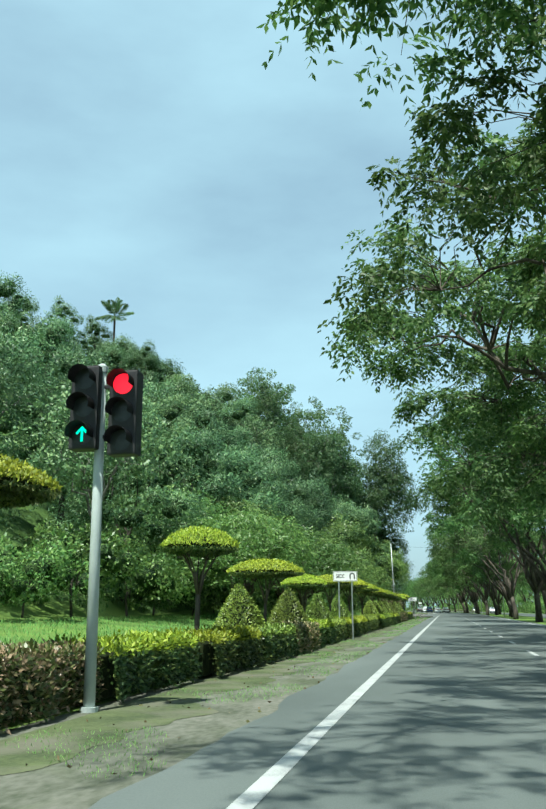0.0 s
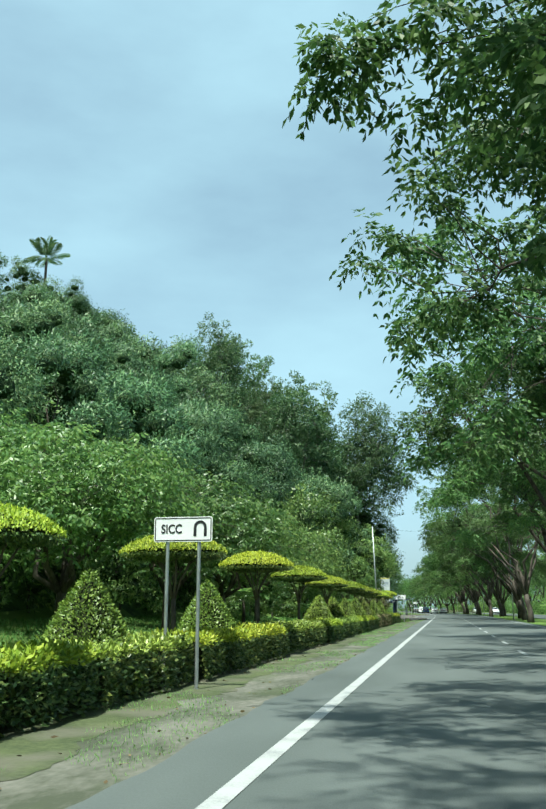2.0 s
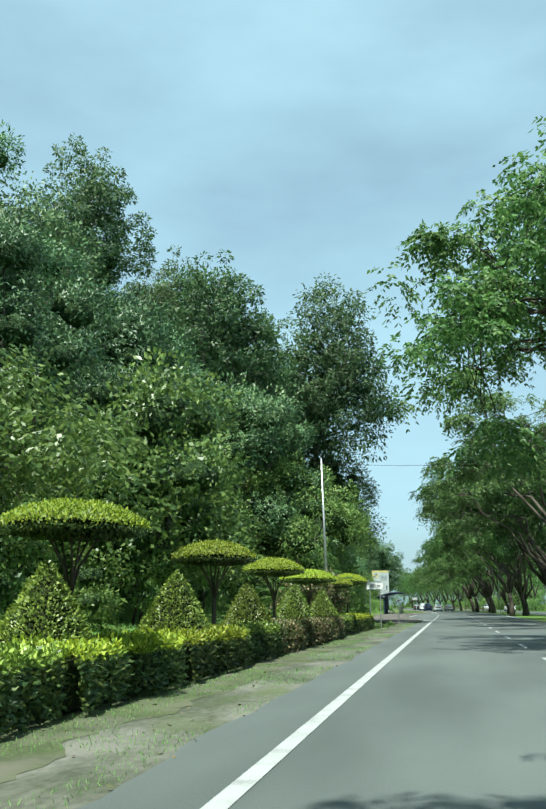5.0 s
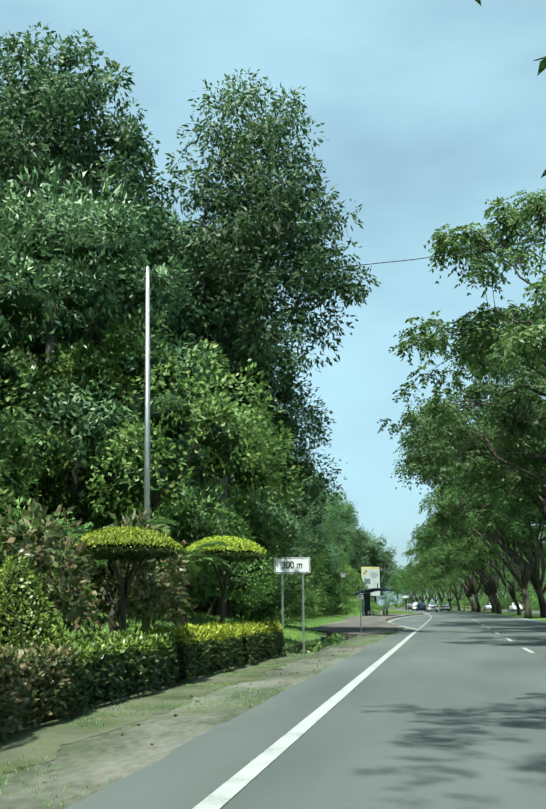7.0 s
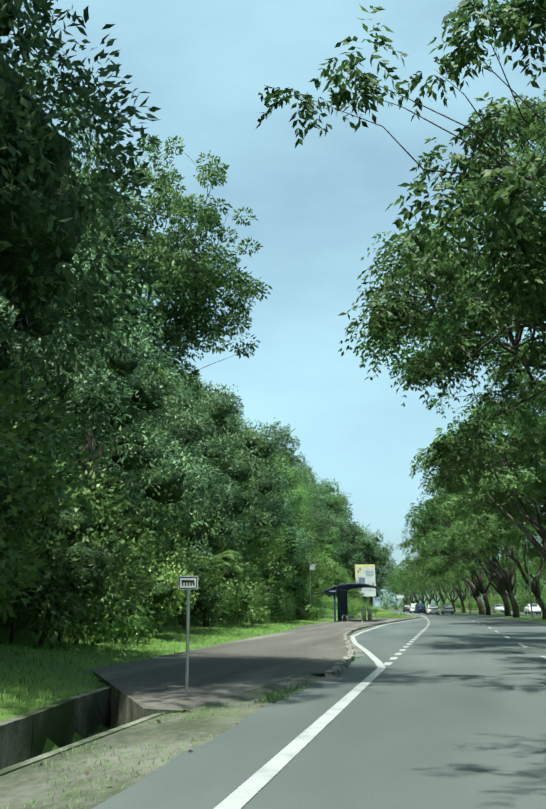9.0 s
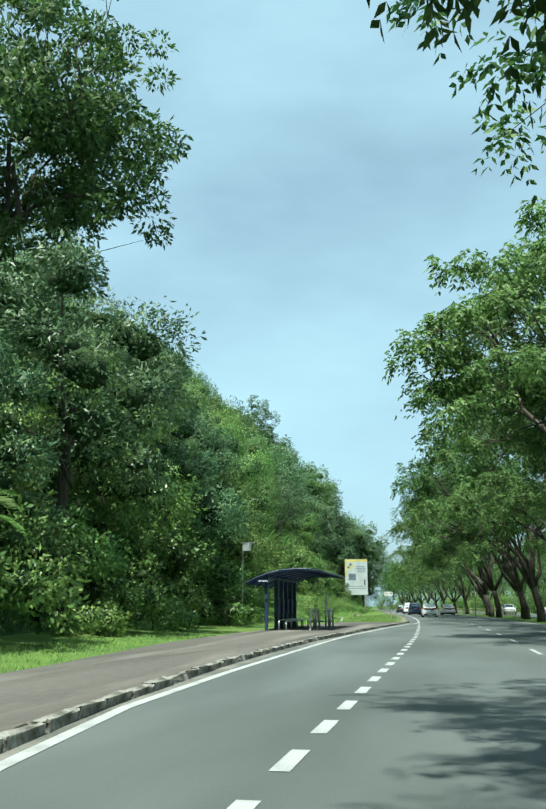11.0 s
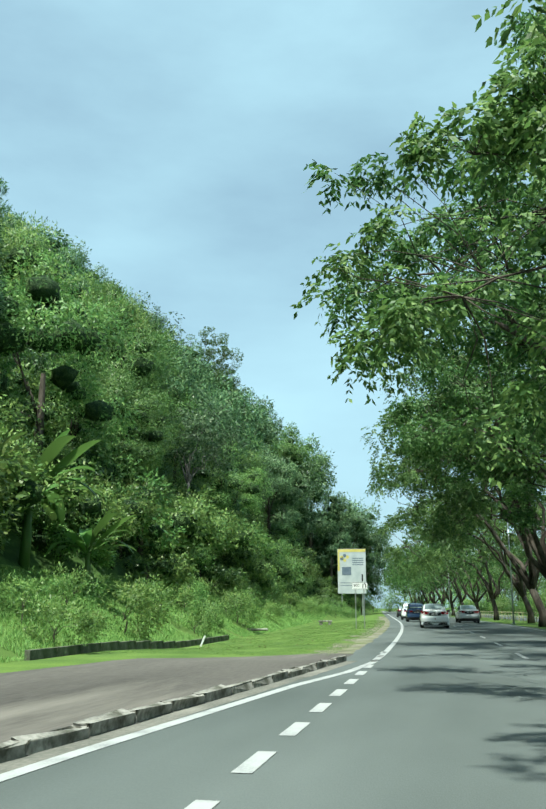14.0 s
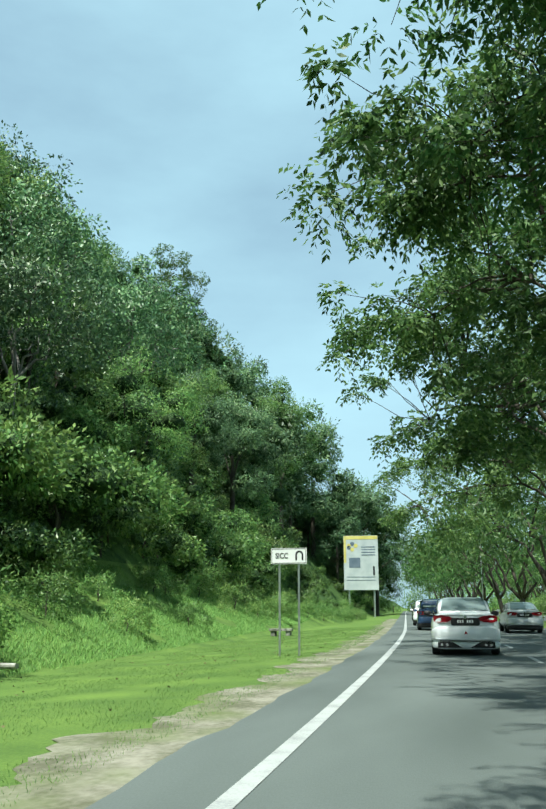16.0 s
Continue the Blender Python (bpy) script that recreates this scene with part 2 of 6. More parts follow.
def tube(bm, pts, radii, seg=8, cap=True):
    """A tapered tube along points."""
    pts = [Vector(p) for p in pts]
    if not hasattr(radii, "__len__"):
        radii = [radii] * len(pts)
    rings = []
    for i, p in enumerate(pts):
        d = (pts[min(i + 1, len(pts) - 1)] - pts[max(i - 1, 0)]).normalized()
        s = d.cross(Vector((0, 1, 0) if abs(d.y) < 0.9 else (1, 0, 0))).normalized()
        u = s.cross(d)
        rings.append([bm.verts.new(p + radii[i] * (math.cos(2 * math.pi * k / seg) * s + math.sin(2 * math.pi * k / seg) * u)) for k in range(seg)])
    for a, b in zip(rings, rings[1:]):
        for k in range(seg):
            bm.faces.new((a[k], a[(k + 1) % seg], b[(k + 1) % seg], b[k]))
    if cap:
        bm.faces.new(rings[0][::-1])
        bm.faces.new(rings[-1])
    return bm


def leaf_arrays(P, D, length, width, r):
    """Diamond leaves at P along D: vertices (n, 4, 3)."""
    n = len(P)
    D = D / np.maximum(np.linalg.norm(D, axis=1, keepdims=True), 1e-6)
    R = r.normal(size=(n, 3))
    S = np.cross(D, R)
    S /= np.maximum(np.linalg.norm(S, axis=1, keepdims=True), 1e-6)
    U = np.cross(S, D)
    L = (length * r.uniform(0.6, 1.3, n))[:, None]
    W = (width * r.uniform(0.7, 1.2, n))[:, None]
    mid = P + D * L * 0.45 + U * L * 0.06
    return np.stack([P, mid + S * W / 2, P + D * L - U * L * 0.05, mid - S * W / 2], axis=1)


def leaf_mesh(name, blocks, mats, normals=None):
    """One mesh from blocks of (leaf vertices, material index); normals: one soft normal a leaf."""
    Q = np.concatenate([b for b, _ in blocks])
    if normals is not None:
        own = np.cross(Q[:, 1] - Q[:, 0], Q[:, 2] - Q[:, 0])
        own /= np.maximum(np.linalg.norm(own, axis=1, keepdims=True), 1e-9)
        back = (own * normals).sum(1) < 0
        own[back] *= -1
        Q[back] = Q[back][:, ::-1]
    V = Q.reshape(-1, 3)
    k = Q.shape[1]
    n = len(V) // k
    me = bpy.data.meshes.new(name)
    me.vertices.add(k * n)
    me.vertices.foreach_set("co", V.astype(np.float32).ravel())
    me.loops.add(k * n)
    me.loops.foreach_set("vertex_index", np.arange(k * n, dtype=np.int32))
    me.polygons.add(n)
    me.polygons.foreach_set("loop_start", np.arange(0, k * n, k, dtype=np.int32))
    me.polygons.foreach_set("material_index", np.concatenate([np.full(len(b), i, np.int32) for b, i in blocks]))
    for m in mats:
        me.materials.append(m)
    me.update(calc_edges=True)
    if normals is not None:
        nn = normals * 0.68 + own * 0.55
        nn /= np.linalg.norm(nn, axis=1, keepdims=True)
        me.normals_split_custom_set_from_vertices(np.repeat(nn, k, axis=0).tolist())
    return me


def slim(Q):
    """Small far leaves and grass blades as single triangles."""
    return np.stack([Q[:, 0], Q[:, 1] + (Q[:, 1] - Q[:, 3]) * 0.12, Q[:, 2]], axis=1)


def rand_dirs(n, r):
    d = r.normal(size=(n, 3))
    return d / np.linalg.norm(d, axis=1, keepdims=True)


def clumps_leaves(C, R, m, length, width, r, flat=0.6, droop=0.35):
    """m leaves in each clump, spread round its centre, pointing outwards and drooping."""
    n = len(C)
    d = rand_dirs(n * m, r)
    rad = r.uniform(0.35, 1.0, n * m) ** 0.6
    off = d * (rad * np.repeat(R, m))[:, None]
    off[:, 2] *= flat
    P = np.repeat(C, m, axis=0) + off
    D = d + r.normal(scale=0.5, size=(n * m, 3))
    D[:, 2] -= droop
    N = d * np.array([1, 1, 1.0]) + np.array([0, 0, 0.45])
    mid = C.mean(axis=0)
    out = P - mid
    out /= np.maximum(np.linalg.norm(out, axis=1, keepdims=True), 0.1)
    N = N * 0.7 + out * 0.6
    return leaf_arrays(P, D, length, width, r), N / np.linalg.norm(N, axis=1, keepdims=True)


def spray_leaves(C, R, sprays, length, width, r, flat=0.65, droop=0.5, pairs=4):
    """Drooping feathered sprays in each clump: leaflets set along both sides of a thin stalk."""
    n, k = len(C) * sprays, 2 * pairs
    d = rand_dirs(n, r)
    d[:, 2] = d[:, 2] * flat + 0.05
    d /= np.linalg.norm(d, axis=1, keepdims=True)
    rad = np.repeat(R, sprays)
    base = np.repeat(C, sprays, axis=0) + d * (rad * r.uniform(0.1, 0.55, n))[:, None]
    reach = rad * r.uniform(0.75, 1.25, n)
    t = np.tile(np.repeat((np.arange(pairs) + 0.8) / pairs, 2), n)
    dd, ll = np.repeat(d, k, axis=0), np.repeat(reach, k)
    P = np.repeat(base, k, axis=0) + dd * (ll * t)[:, None]
    P[:, 2] -= droop * ll * t ** 2
    side = np.cross(dd, np.array([0, 0, 1.0])) + r.normal(scale=0.12, size=(n * k, 3))
    side /= np.maximum(np.linalg.norm(side, axis=1, keepdims=True), 1e-3)
    D = side * np.tile([1.0, -1.0], n * pairs)[:, None] + dd * 0.75 + r.normal(scale=0.25, size=(n * k, 3))
    D[:, 2] -= 0.45 + 0.6 * t
    N = dd + np.array([0, 0, 0.55]) + 0.35 * rand_dirs(n * k, r)
    out = P - C.mean(axis=0)
    out /= np.maximum(np.linalg.norm(out, axis=1, keepdims=True), 0.1)
    N = N * 0.7 + out * 0.5
    return leaf_arrays(P, D, length, width, r), N / np.linalg.norm(N, axis=1, keepdims=True)


def lobe_leaves(C, R, out, per, length, width, r):
    """Leaves on the outer shell of rounded lobes, so that each lobe shades as one mass."""
    n = len(C)
    d = rand_dirs(n * per, r)
    o = np.repeat(out, per, axis=0)
    low = (d * o).sum(1) < -0.6
    d[low] *= -1
    bump = 1 + 0.16 * np.sin(7 * d[:, 0] + np.repeat(r.uniform(0, 6, n), per)) * np.sin(6 * d[:, 1] + 2 * d[:, 2])
    rad = np.repeat(R, per) * bump * r.uniform(0.74, 1.10, n * per)
    P = np.repeat(C, per, axis=0) + d * rad[:, None] * np.array([1, 1, 0.8])
    D = d * 0.55 + r.normal(scale=0.55, size=(n * per, 3))
    D[:, 2] -= 0.3
    N = d + np.array([0, 0, 0.25])
    return leaf_arrays(P, D, length, width, r), N / np.linalg.norm(N, axis=1, keepdims=True)


# ---------------------------------------------------------------- plan
def bend(y):
    """Sideways shift of the road, which bends gently to the left."""
    k, y0, y1 = 0.00095, 150.0, 258.0
    if y < y0:
        return 0.0
    if y < y1:
        return -0.5 * k * (y - y0) ** 2
    return -0.5 * k * (y1 - y0) ** 2 - k * (y1 - y0) * (y - y1)


def heading(y):
    return math.atan((bend(y - 0.5) - bend(y + 0.5)) / 1.0)


def smooth(a, b, v):
    t = min(max((v - a) / (b - a), 0.0), 1.0)
    return t * t * (3 - 2 * t)


def lerp_table(tab, y):
    for (a, va), (b, vb) in zip(tab, tab[1:]):
        if y <= b:
            return va + (vb - va) * smooth(a, b, y)
    return tab[-1][1]


EDGE = -1.40                # edge line
LAWN = [(-60, 5.6), (92, 5.6), (97, 4.35), (112, 4.45), (117, 5.0), (121, 6.2), (130, 8.5), (185, 9.5), (205, 9.6), (265, 9.0), (292, 7.0), (400, 6.5)]
FOOT = [(-60, 15.0), (40, 15.0), (85, 12.5), (100, 10.5), (125, 12.0), (150, 14.0), (175, 13.5), (195, 14.5), (265, 14.0), (292, 10.5), (400, 10.0)]
SLOPE = [(-60, 0.10), (88, 0.10), (98, 0.22), (118, 0.16), (130, 0.04), (180, 0.06), (198, 0.50), (400, 0.46)]
STEEP = [(-60, 0.72), (55, 0.72), (75, 0.85), (95, 1.1), (112, 1.2), (140, 1.1), (165, 0.76), (190, 0.62), (215, 0.91), (245, 1.34), (285, 1.4), (310, 1.5), (345, 1.3), (400, 1.0)]
RIDGE = [(-60, 40), (60, 60), (100, 80), (330, 90), (380, 60), (480, 30), (600, 20)]


def ground_z(x, y):
    x -= bend(y)
    if 101.6 < y < 119.3 and -lerp_table(LAWN, y) - 0.14 < x < -3.42:
        return -0.55
    z = -0.03
    d = -x - lerp_table(LAWN, y)
    if d > 0:
        f = lerp_table(FOOT, y) - lerp_table(LAWN, y)
        s = lerp_table(SLOPE, y)
        z += s * min(d, f)
        e = d - f
        if e > 0:
            top = lerp_table(RIDGE, y)
            z += top * (1 - math.exp(-lerp_table(STEEP, y) * e / top))
            z += min(e, 4) * 0.25 * noise.noise((x * 0.12, y * 0.12, 0.0)) + min(e, 8) * 0.3 * noise.noise((x * 0.04, y * 0.04, 3.0))
    if y > 196:
        z -= 0.28 * smooth(3.0, lerp_table(LAWN, y), -x) * smooth(196, 206, y)
    d2 = x - 26
    if d2 > 0:
        z += min(d2 * 0.05, 2.0)
    return z

# ---------------------------------------------------------------- ground, road
def build_ground():
    xs = [-900, -500, -300, -200, -150, -120, -100] + list(range(-88, -16, 4)) + [-16, -15, -14, -13, -12, -11, -10.5, -10, -9.5, -9, -8.5, -8, -7.5, -7,
          -6.5] + [-6.2 + 0.1 * i for i in range(17)] + [-4.45, -4.2, -3.95, -3.75, -3.7, -3.4, -3.0, -2.6, -2.2, -1.8, 0, 3, 6, 7, 8, 9, 10, 12, 16, 20, 26, 34, 50, 80, 140, 300, 900]
    ys = [-300, -120, -60] + list(range(-40, 90, 3)) + [90 + i * 1.0 for i in range(45)] + list(range(136, 330, 3)) + list(range(330, 480, 10)) + [520, 600, 750, 1000, 2500]
    nx = len(xs)
    verts, faces, idx = [], [], []
    for y in ys:
        for x in xs:
            X = x + (bend(y) if abs(x) < 300 else 0)
            verts.append((X, y, ground_z(X, y)))
    for j in range(len(ys) - 1):
        for i in range(nx - 1):
            faces.append((j * nx + i, j * nx + i + 1, (j + 1) * nx + i + 1, (j + 1) * nx + i))
            x, y = (xs[i] + xs[i + 1]) / 2, (ys[j] + ys[j + 1]) / 2
            foot = lerp_table(FOOT, y)
            if x < -foot - 0.5:
                idx.append(1)
            elif y < 122 and -4.6 < x < -1.7:
                idx.append(2)
            else:
                idx.append(0)
    return tagged(new("ground", mesh_from("ground", verts, faces, [M_GRASS, M_FOREST, M_VERGE], True, idx)),
                  "grass verge rising into a wooded hillside beside the road", "ground", kind="structure")


build_ground()


def strip(name, x0, x1, y0, y1, z, mat, label, step=3.0, jag=0.0, kind="structure", category="road"):
    """A ribbon that follows the road between two offsets, with uneven left edge if jag is given."""
    verts, faces = [], []
    n = max(2, int((y1 - y0) / step) + 1)
    cols = 4
    for i in range(n):
        y = y0 + (y1 - y0) * i / (n - 1)
        j = jag * noise.noise((3.0, y * 0.45, 1.0)) + 0.5 * jag * noise.noise((7.0, y * 1.3, 1.0)) + 0.22 * jag * noise.noise((9.0, y * 4.1, 1.0))
        for c in range(cols + 1):
            x = (x0 + j * (1 - c / cols)) + (x1 - x0) * c / cols
            verts.append((x + bend(y), y, z))
    for i in range(n - 1):
        for c in range(cols):
            a = i * (cols + 1) + c
            faces.append((a, a + 1, a + cols + 2, a + cols + 1))
    return tagged(new(name, mesh_from(name, verts, faces, mat)), label, category, kind=kind)


strip("road", -2.25, 6.9, -60, 520, 0.0, M_ASPHALT, "grey asphalt carriageway with faded lane markings", 0.5, 0.14)
strip("road_far_side", 11.5, 20.0, -60, 520, 0.0, M_ASPHALT, "grey asphalt carriageway beyond the tree-lined median", 3.0)


strip("sandy_verge", -3.25, -1.9, 196.5, 300, -0.026, M_DIRT, "pale sandy verge between the road and the mown grass", 0.16, 0.75, category="verge")
strip("mossy_verge", -3.25, -4.3, 3, 100, -0.026, M_MOSS, "mossy grass strip along the foot of the hedge", 0.16, 0.5, category="verge")


# markings
def line_mesh(pts, w, z):
    verts, faces = [], []
    for i, (x, y) in enumerate(pts):
        a, b = pts[max(i - 1, 0)], pts[min(i + 1, len(pts) - 1)]
        d = Vector((b[0] - a[0], b[1] - a[1])).normalized()
        verts += [(x - d.y * w / 2, y + d.x * w / 2, z), (x + d.y * w / 2, y - d.x * w / 2, z)]
    faces = [(2 * i + 1, 2 * i + 3, 2 * i + 2, 2 * i) for i in range(len(pts) - 1)]
    return mesh_from("marking", verts, faces, M_PAINT)


def marking(name, pts, w, label, z=0.006):
    return tagged(new(name, line_mesh(pts, w, z)), label, "road marking", kind="structure")


BAY0, BAY1 = 122.2, 199.0
marking("edge_line", [(EDGE, y) for y in np.arange(-60, 122.1, 2.0)] + [(EDGE, BAY0)], 0.16, "solid white edge line on the road")
bay_pts = [(EDGE, BAY0), (-1.62, 124.0), (-2.3, 128.5), (-3.2, 134.0), (-3.95, 140.0), (-4.15, 146.0), (-4.22, 153), (-4.27, 160.0), (-4.2, 166), (-3.86, 173),
           (-3.42, 181), (-2.91, 187.5), (-2.50, 190.5), (-2.36, 193.5)]
marking("bay_line", bay_pts + [(EDGE + bend(y), y) for y in np.arange(197, 520, 2.5)], 0.16, "solid white line curving round the bus bay and along the road")
dash_me = line_mesh([(0, 0), (0, 0.5), (0, 0.97)], 0.16, 0.006)
for i in range(40):
    y = 122.9 + 1.934 * min(i, 18) + 1.889 * max(i - 18, 0)
    ob = tagged(new("bay_dash", dash_me), "short white dash between the lane and the bus bay", "road marking", "bus bay dashes", "structure")
    ob.matrix_basis = pose(EDGE + 0.03 - 0.08 * smooth(160, 182, y) + bend(y), y, 0, 0, 0, math.degrees(heading(y)))
lane_me = line_mesh([(0, 0), (0, 1.4), (0, 2.7)], 0.12, 0.006)
for i in range(62):
    y = -20 + 7.2 * i
    ob = tagged(new("lane_dash", lane_me), "white dash between the two lanes", "road marking", "lane dashes", "structure")
    ob.matrix_basis = pose(2.1 + bend(y), y, 0, 0, 0, math.degrees(heading(y)))
marking("right_line", [(6.3 + bend(y), y) for y in np.arange(-60, 520, 3.0)], 0.13, "solid white line along the median")

# ---------------------------------------------------------------- trees
def branch_pts(a, b, sag, r, n=5):
    a, b = Vector(a), Vector(b)
    out = []
    for i in range(n):
        t = i / (n - 1)
        p = a.lerp(b, t)
        p.z += sag * math.sin(math.pi * t)
        if 0 < i < n - 1:
            p += Vector(r.normal(scale=0.05 * (b - a).length, size=3))
        out.append(p)
    return out


def bough_points(r, height, radius, crown_low, nb, per, lean):
    """Clump centres gathered into flat boughs with gaps between them, in an umbrella-like outline."""
    lobes = [(r.uniform(-1, 1, 3), r.uniform(0.75, 1.18)) for _ in range(9)]
    h = (height - crown_low) / 2
    C = []
    while len(C) < nb * per:
        d = rand_dirs(1, r)[0]
        if d[2] < -0.25 and r.uniform() < 0.7:
            continue
        k = r.uniform(0.12, 1) ** 0.4 if r.uniform() > 0.2 else r.uniform(0.2, 0.7)
        g = 1.0
        for lv, amp in lobes:
            g *= 1 + (amp - 1) * max(0, float(np.dot(d, lv)) / max(np.linalg.norm(lv), .3)) ** 2
        c = np.array([d[0] * k * radius * g + lean[0], d[1] * k * radius * g + lean[1], crown_low + h + d[2] * k * h * g * (1.0 if d[2] > 0 else 0.9)])
        size = r.uniform(0.55, 1.15)
        off = r.normal(size=(per, 3)) * np.array([0.78, 0.78, 0.24]) * size
        off[:, 2] -= 0.16 * (off[:, 0] ** 2 + off[:, 1] ** 2)
        C.extend(c + off)
    C = np.array(C)
    rr = np.hypot(C[:, 0] - lean[0], C[:, 1] - lean[1]) / radius
    C[:, 2] -= 0.19 * (height - crown_low) * rr ** 2
    return C


def tree_meshes(seed, height, radius, crown_low, n_clump, per, leaf, width, fork, trunk_r, mat, clump_r=1.0, spread=0.75, flat=0.6, droop=0.35,
                lean=(0, 0), n_limb=6, inner=0.25, bark=M_BARK, spray=0, boughs=0):
    """Trunk with limbs and twigs, and a crown of leaf clumps in an umbrella-like outline."""
    r = np.random.default_rng(seed)
    if boughs:
        C = bough_points(r, height, radius, crown_low, boughs, n_clump // boughs, lean)
    else:
        # clump centres: towards the crown's outside, uneven
        C = []
        lobes = [(r.uniform(-1, 1, 3), r.uniform(0.75, 1.18)) for _ in range(9)]
        while len(C) < n_clump:
            d = rand_dirs(1, r)[0]
            if d[2] < -0.25 and r.uniform() < 0.7:
                continue
            k = r.uniform(0.12, 1) ** 0.45 if r.uniform() > inner else r.uniform(0.2, 0.7)
            g = 1.0
            for lv, amp in lobes:
                g *= 1 + (amp - 1) * max(0, float(np.dot(d, lv)) / max(np.linalg.norm(lv), .3)) ** 2
            h = (height - crown_low) / 2
            C.append((d[0] * k * radius * g + lean[0], d[1] * k * radius * g + lean[1], crown_low + h + d[2] * k * h * g * (1.0 if d[2] > 0 else 0.9)))
        C = np.array(C)
        # drooping skirt: low outside, high inside
        rr = np.hypot(C[:, 0] - lean[0], C[:, 1] - lean[1]) / radius
        C[:, 2] -= 0.19 * (height - crown_low) * rr ** 2
    bm = bmesh.new()
    f = Vector((lean[0] * 0.15, lean[1] * 0.15, fork))
    tube(bm, [(0, 0, -0.3), (0.02, 0.01, fork * 0.35), (f.x * 0.6, f.y * 0.6, fork * 0.75), f], [trunk_r * 1.35, trunk_r * 1.0, trunk_r * 0.9, trunk_r * 0.85], 10)
    limbs = []
    a0 = r.uniform(0, 6.28)
    for i in range(n_limb):
        a = a0 + 6.283 * i / n_limb + r.normal(scale=0.25)
        e = Vector((lean[0] * 0.7 + math.cos(a) * radius * 0.42, lean[1] * 0.7 + math.sin(a) * radius * 0.42,
                    crown_low + (height - crown_low) * r.uniform(0.3, 0.6)))
        pts = branch_pts(f - Vector((0, 0, 0.15)), e, (e - f).length * 0.10, r, 6)
        tube(bm, pts, [trunk_r * 0.62, trunk_r * 0.5, trunk_r * 0.4, trunk_r * 0.32, trunk_r * 0.24, trunk_r * 0.16], 7)
        limbs += pts[2:]
    # boughs towards groups of clumps, then twigs
    boughs = []
    for i in r.permutation(len(C))[: max(6, len(C) // 12)]:
        c = Vector(C[i])
        base = min(limbs, key=lambda q: (q - c).length + 0.8 * max(0, q.z - c.z))
        pts = branch_pts(base, base.lerp(c, 0.85), 0.3, r, 6)
        w = trunk_r * 0.22
        tube(bm, pts, [w, w * 0.85, w * 0.7, w * 0.55, w * 0.4, w * 0.25], 5, False)
        boughs += pts[2:]
    boughs += limbs[3::4]
    order = r.permutation(len(C))[: int(len(C) * spread)]
    for i in order:
        c = Vector(C[i])
        base = min(boughs, key=lambda q: (q - c).length + 0.4 * max(0, q.z - c.z))
        pts = branch_pts(base, c, 0.15, r, 4)
        w = trunk_r * 0.075
        tube(bm, pts, [w, w * 0.75, w * 0.5, w * 0.25], 4, False)
    tm = bpy.data.meshes.new("trunk")
    bm.normal_update()
    bm.to_mesh(tm)
    bm.free()
    tm.materials.append(bark)
    tm.polygons.foreach_set("use_smooth", [True] * len(tm.polygons))
    R = clump_r * r.uniform(0.6, 1.25, len(C))
    if spray:
        L, N = spray_leaves(C, R, spray, leaf, width, r, flat, droop)
    else:
        L, N = clumps_leaves(C, R, per, leaf, width, r, flat, droop)
    cm = leaf_mesh("crown", [(slim(L) if leaf > 0.45 else L, 0)], [mat], N)
    return tm, cm


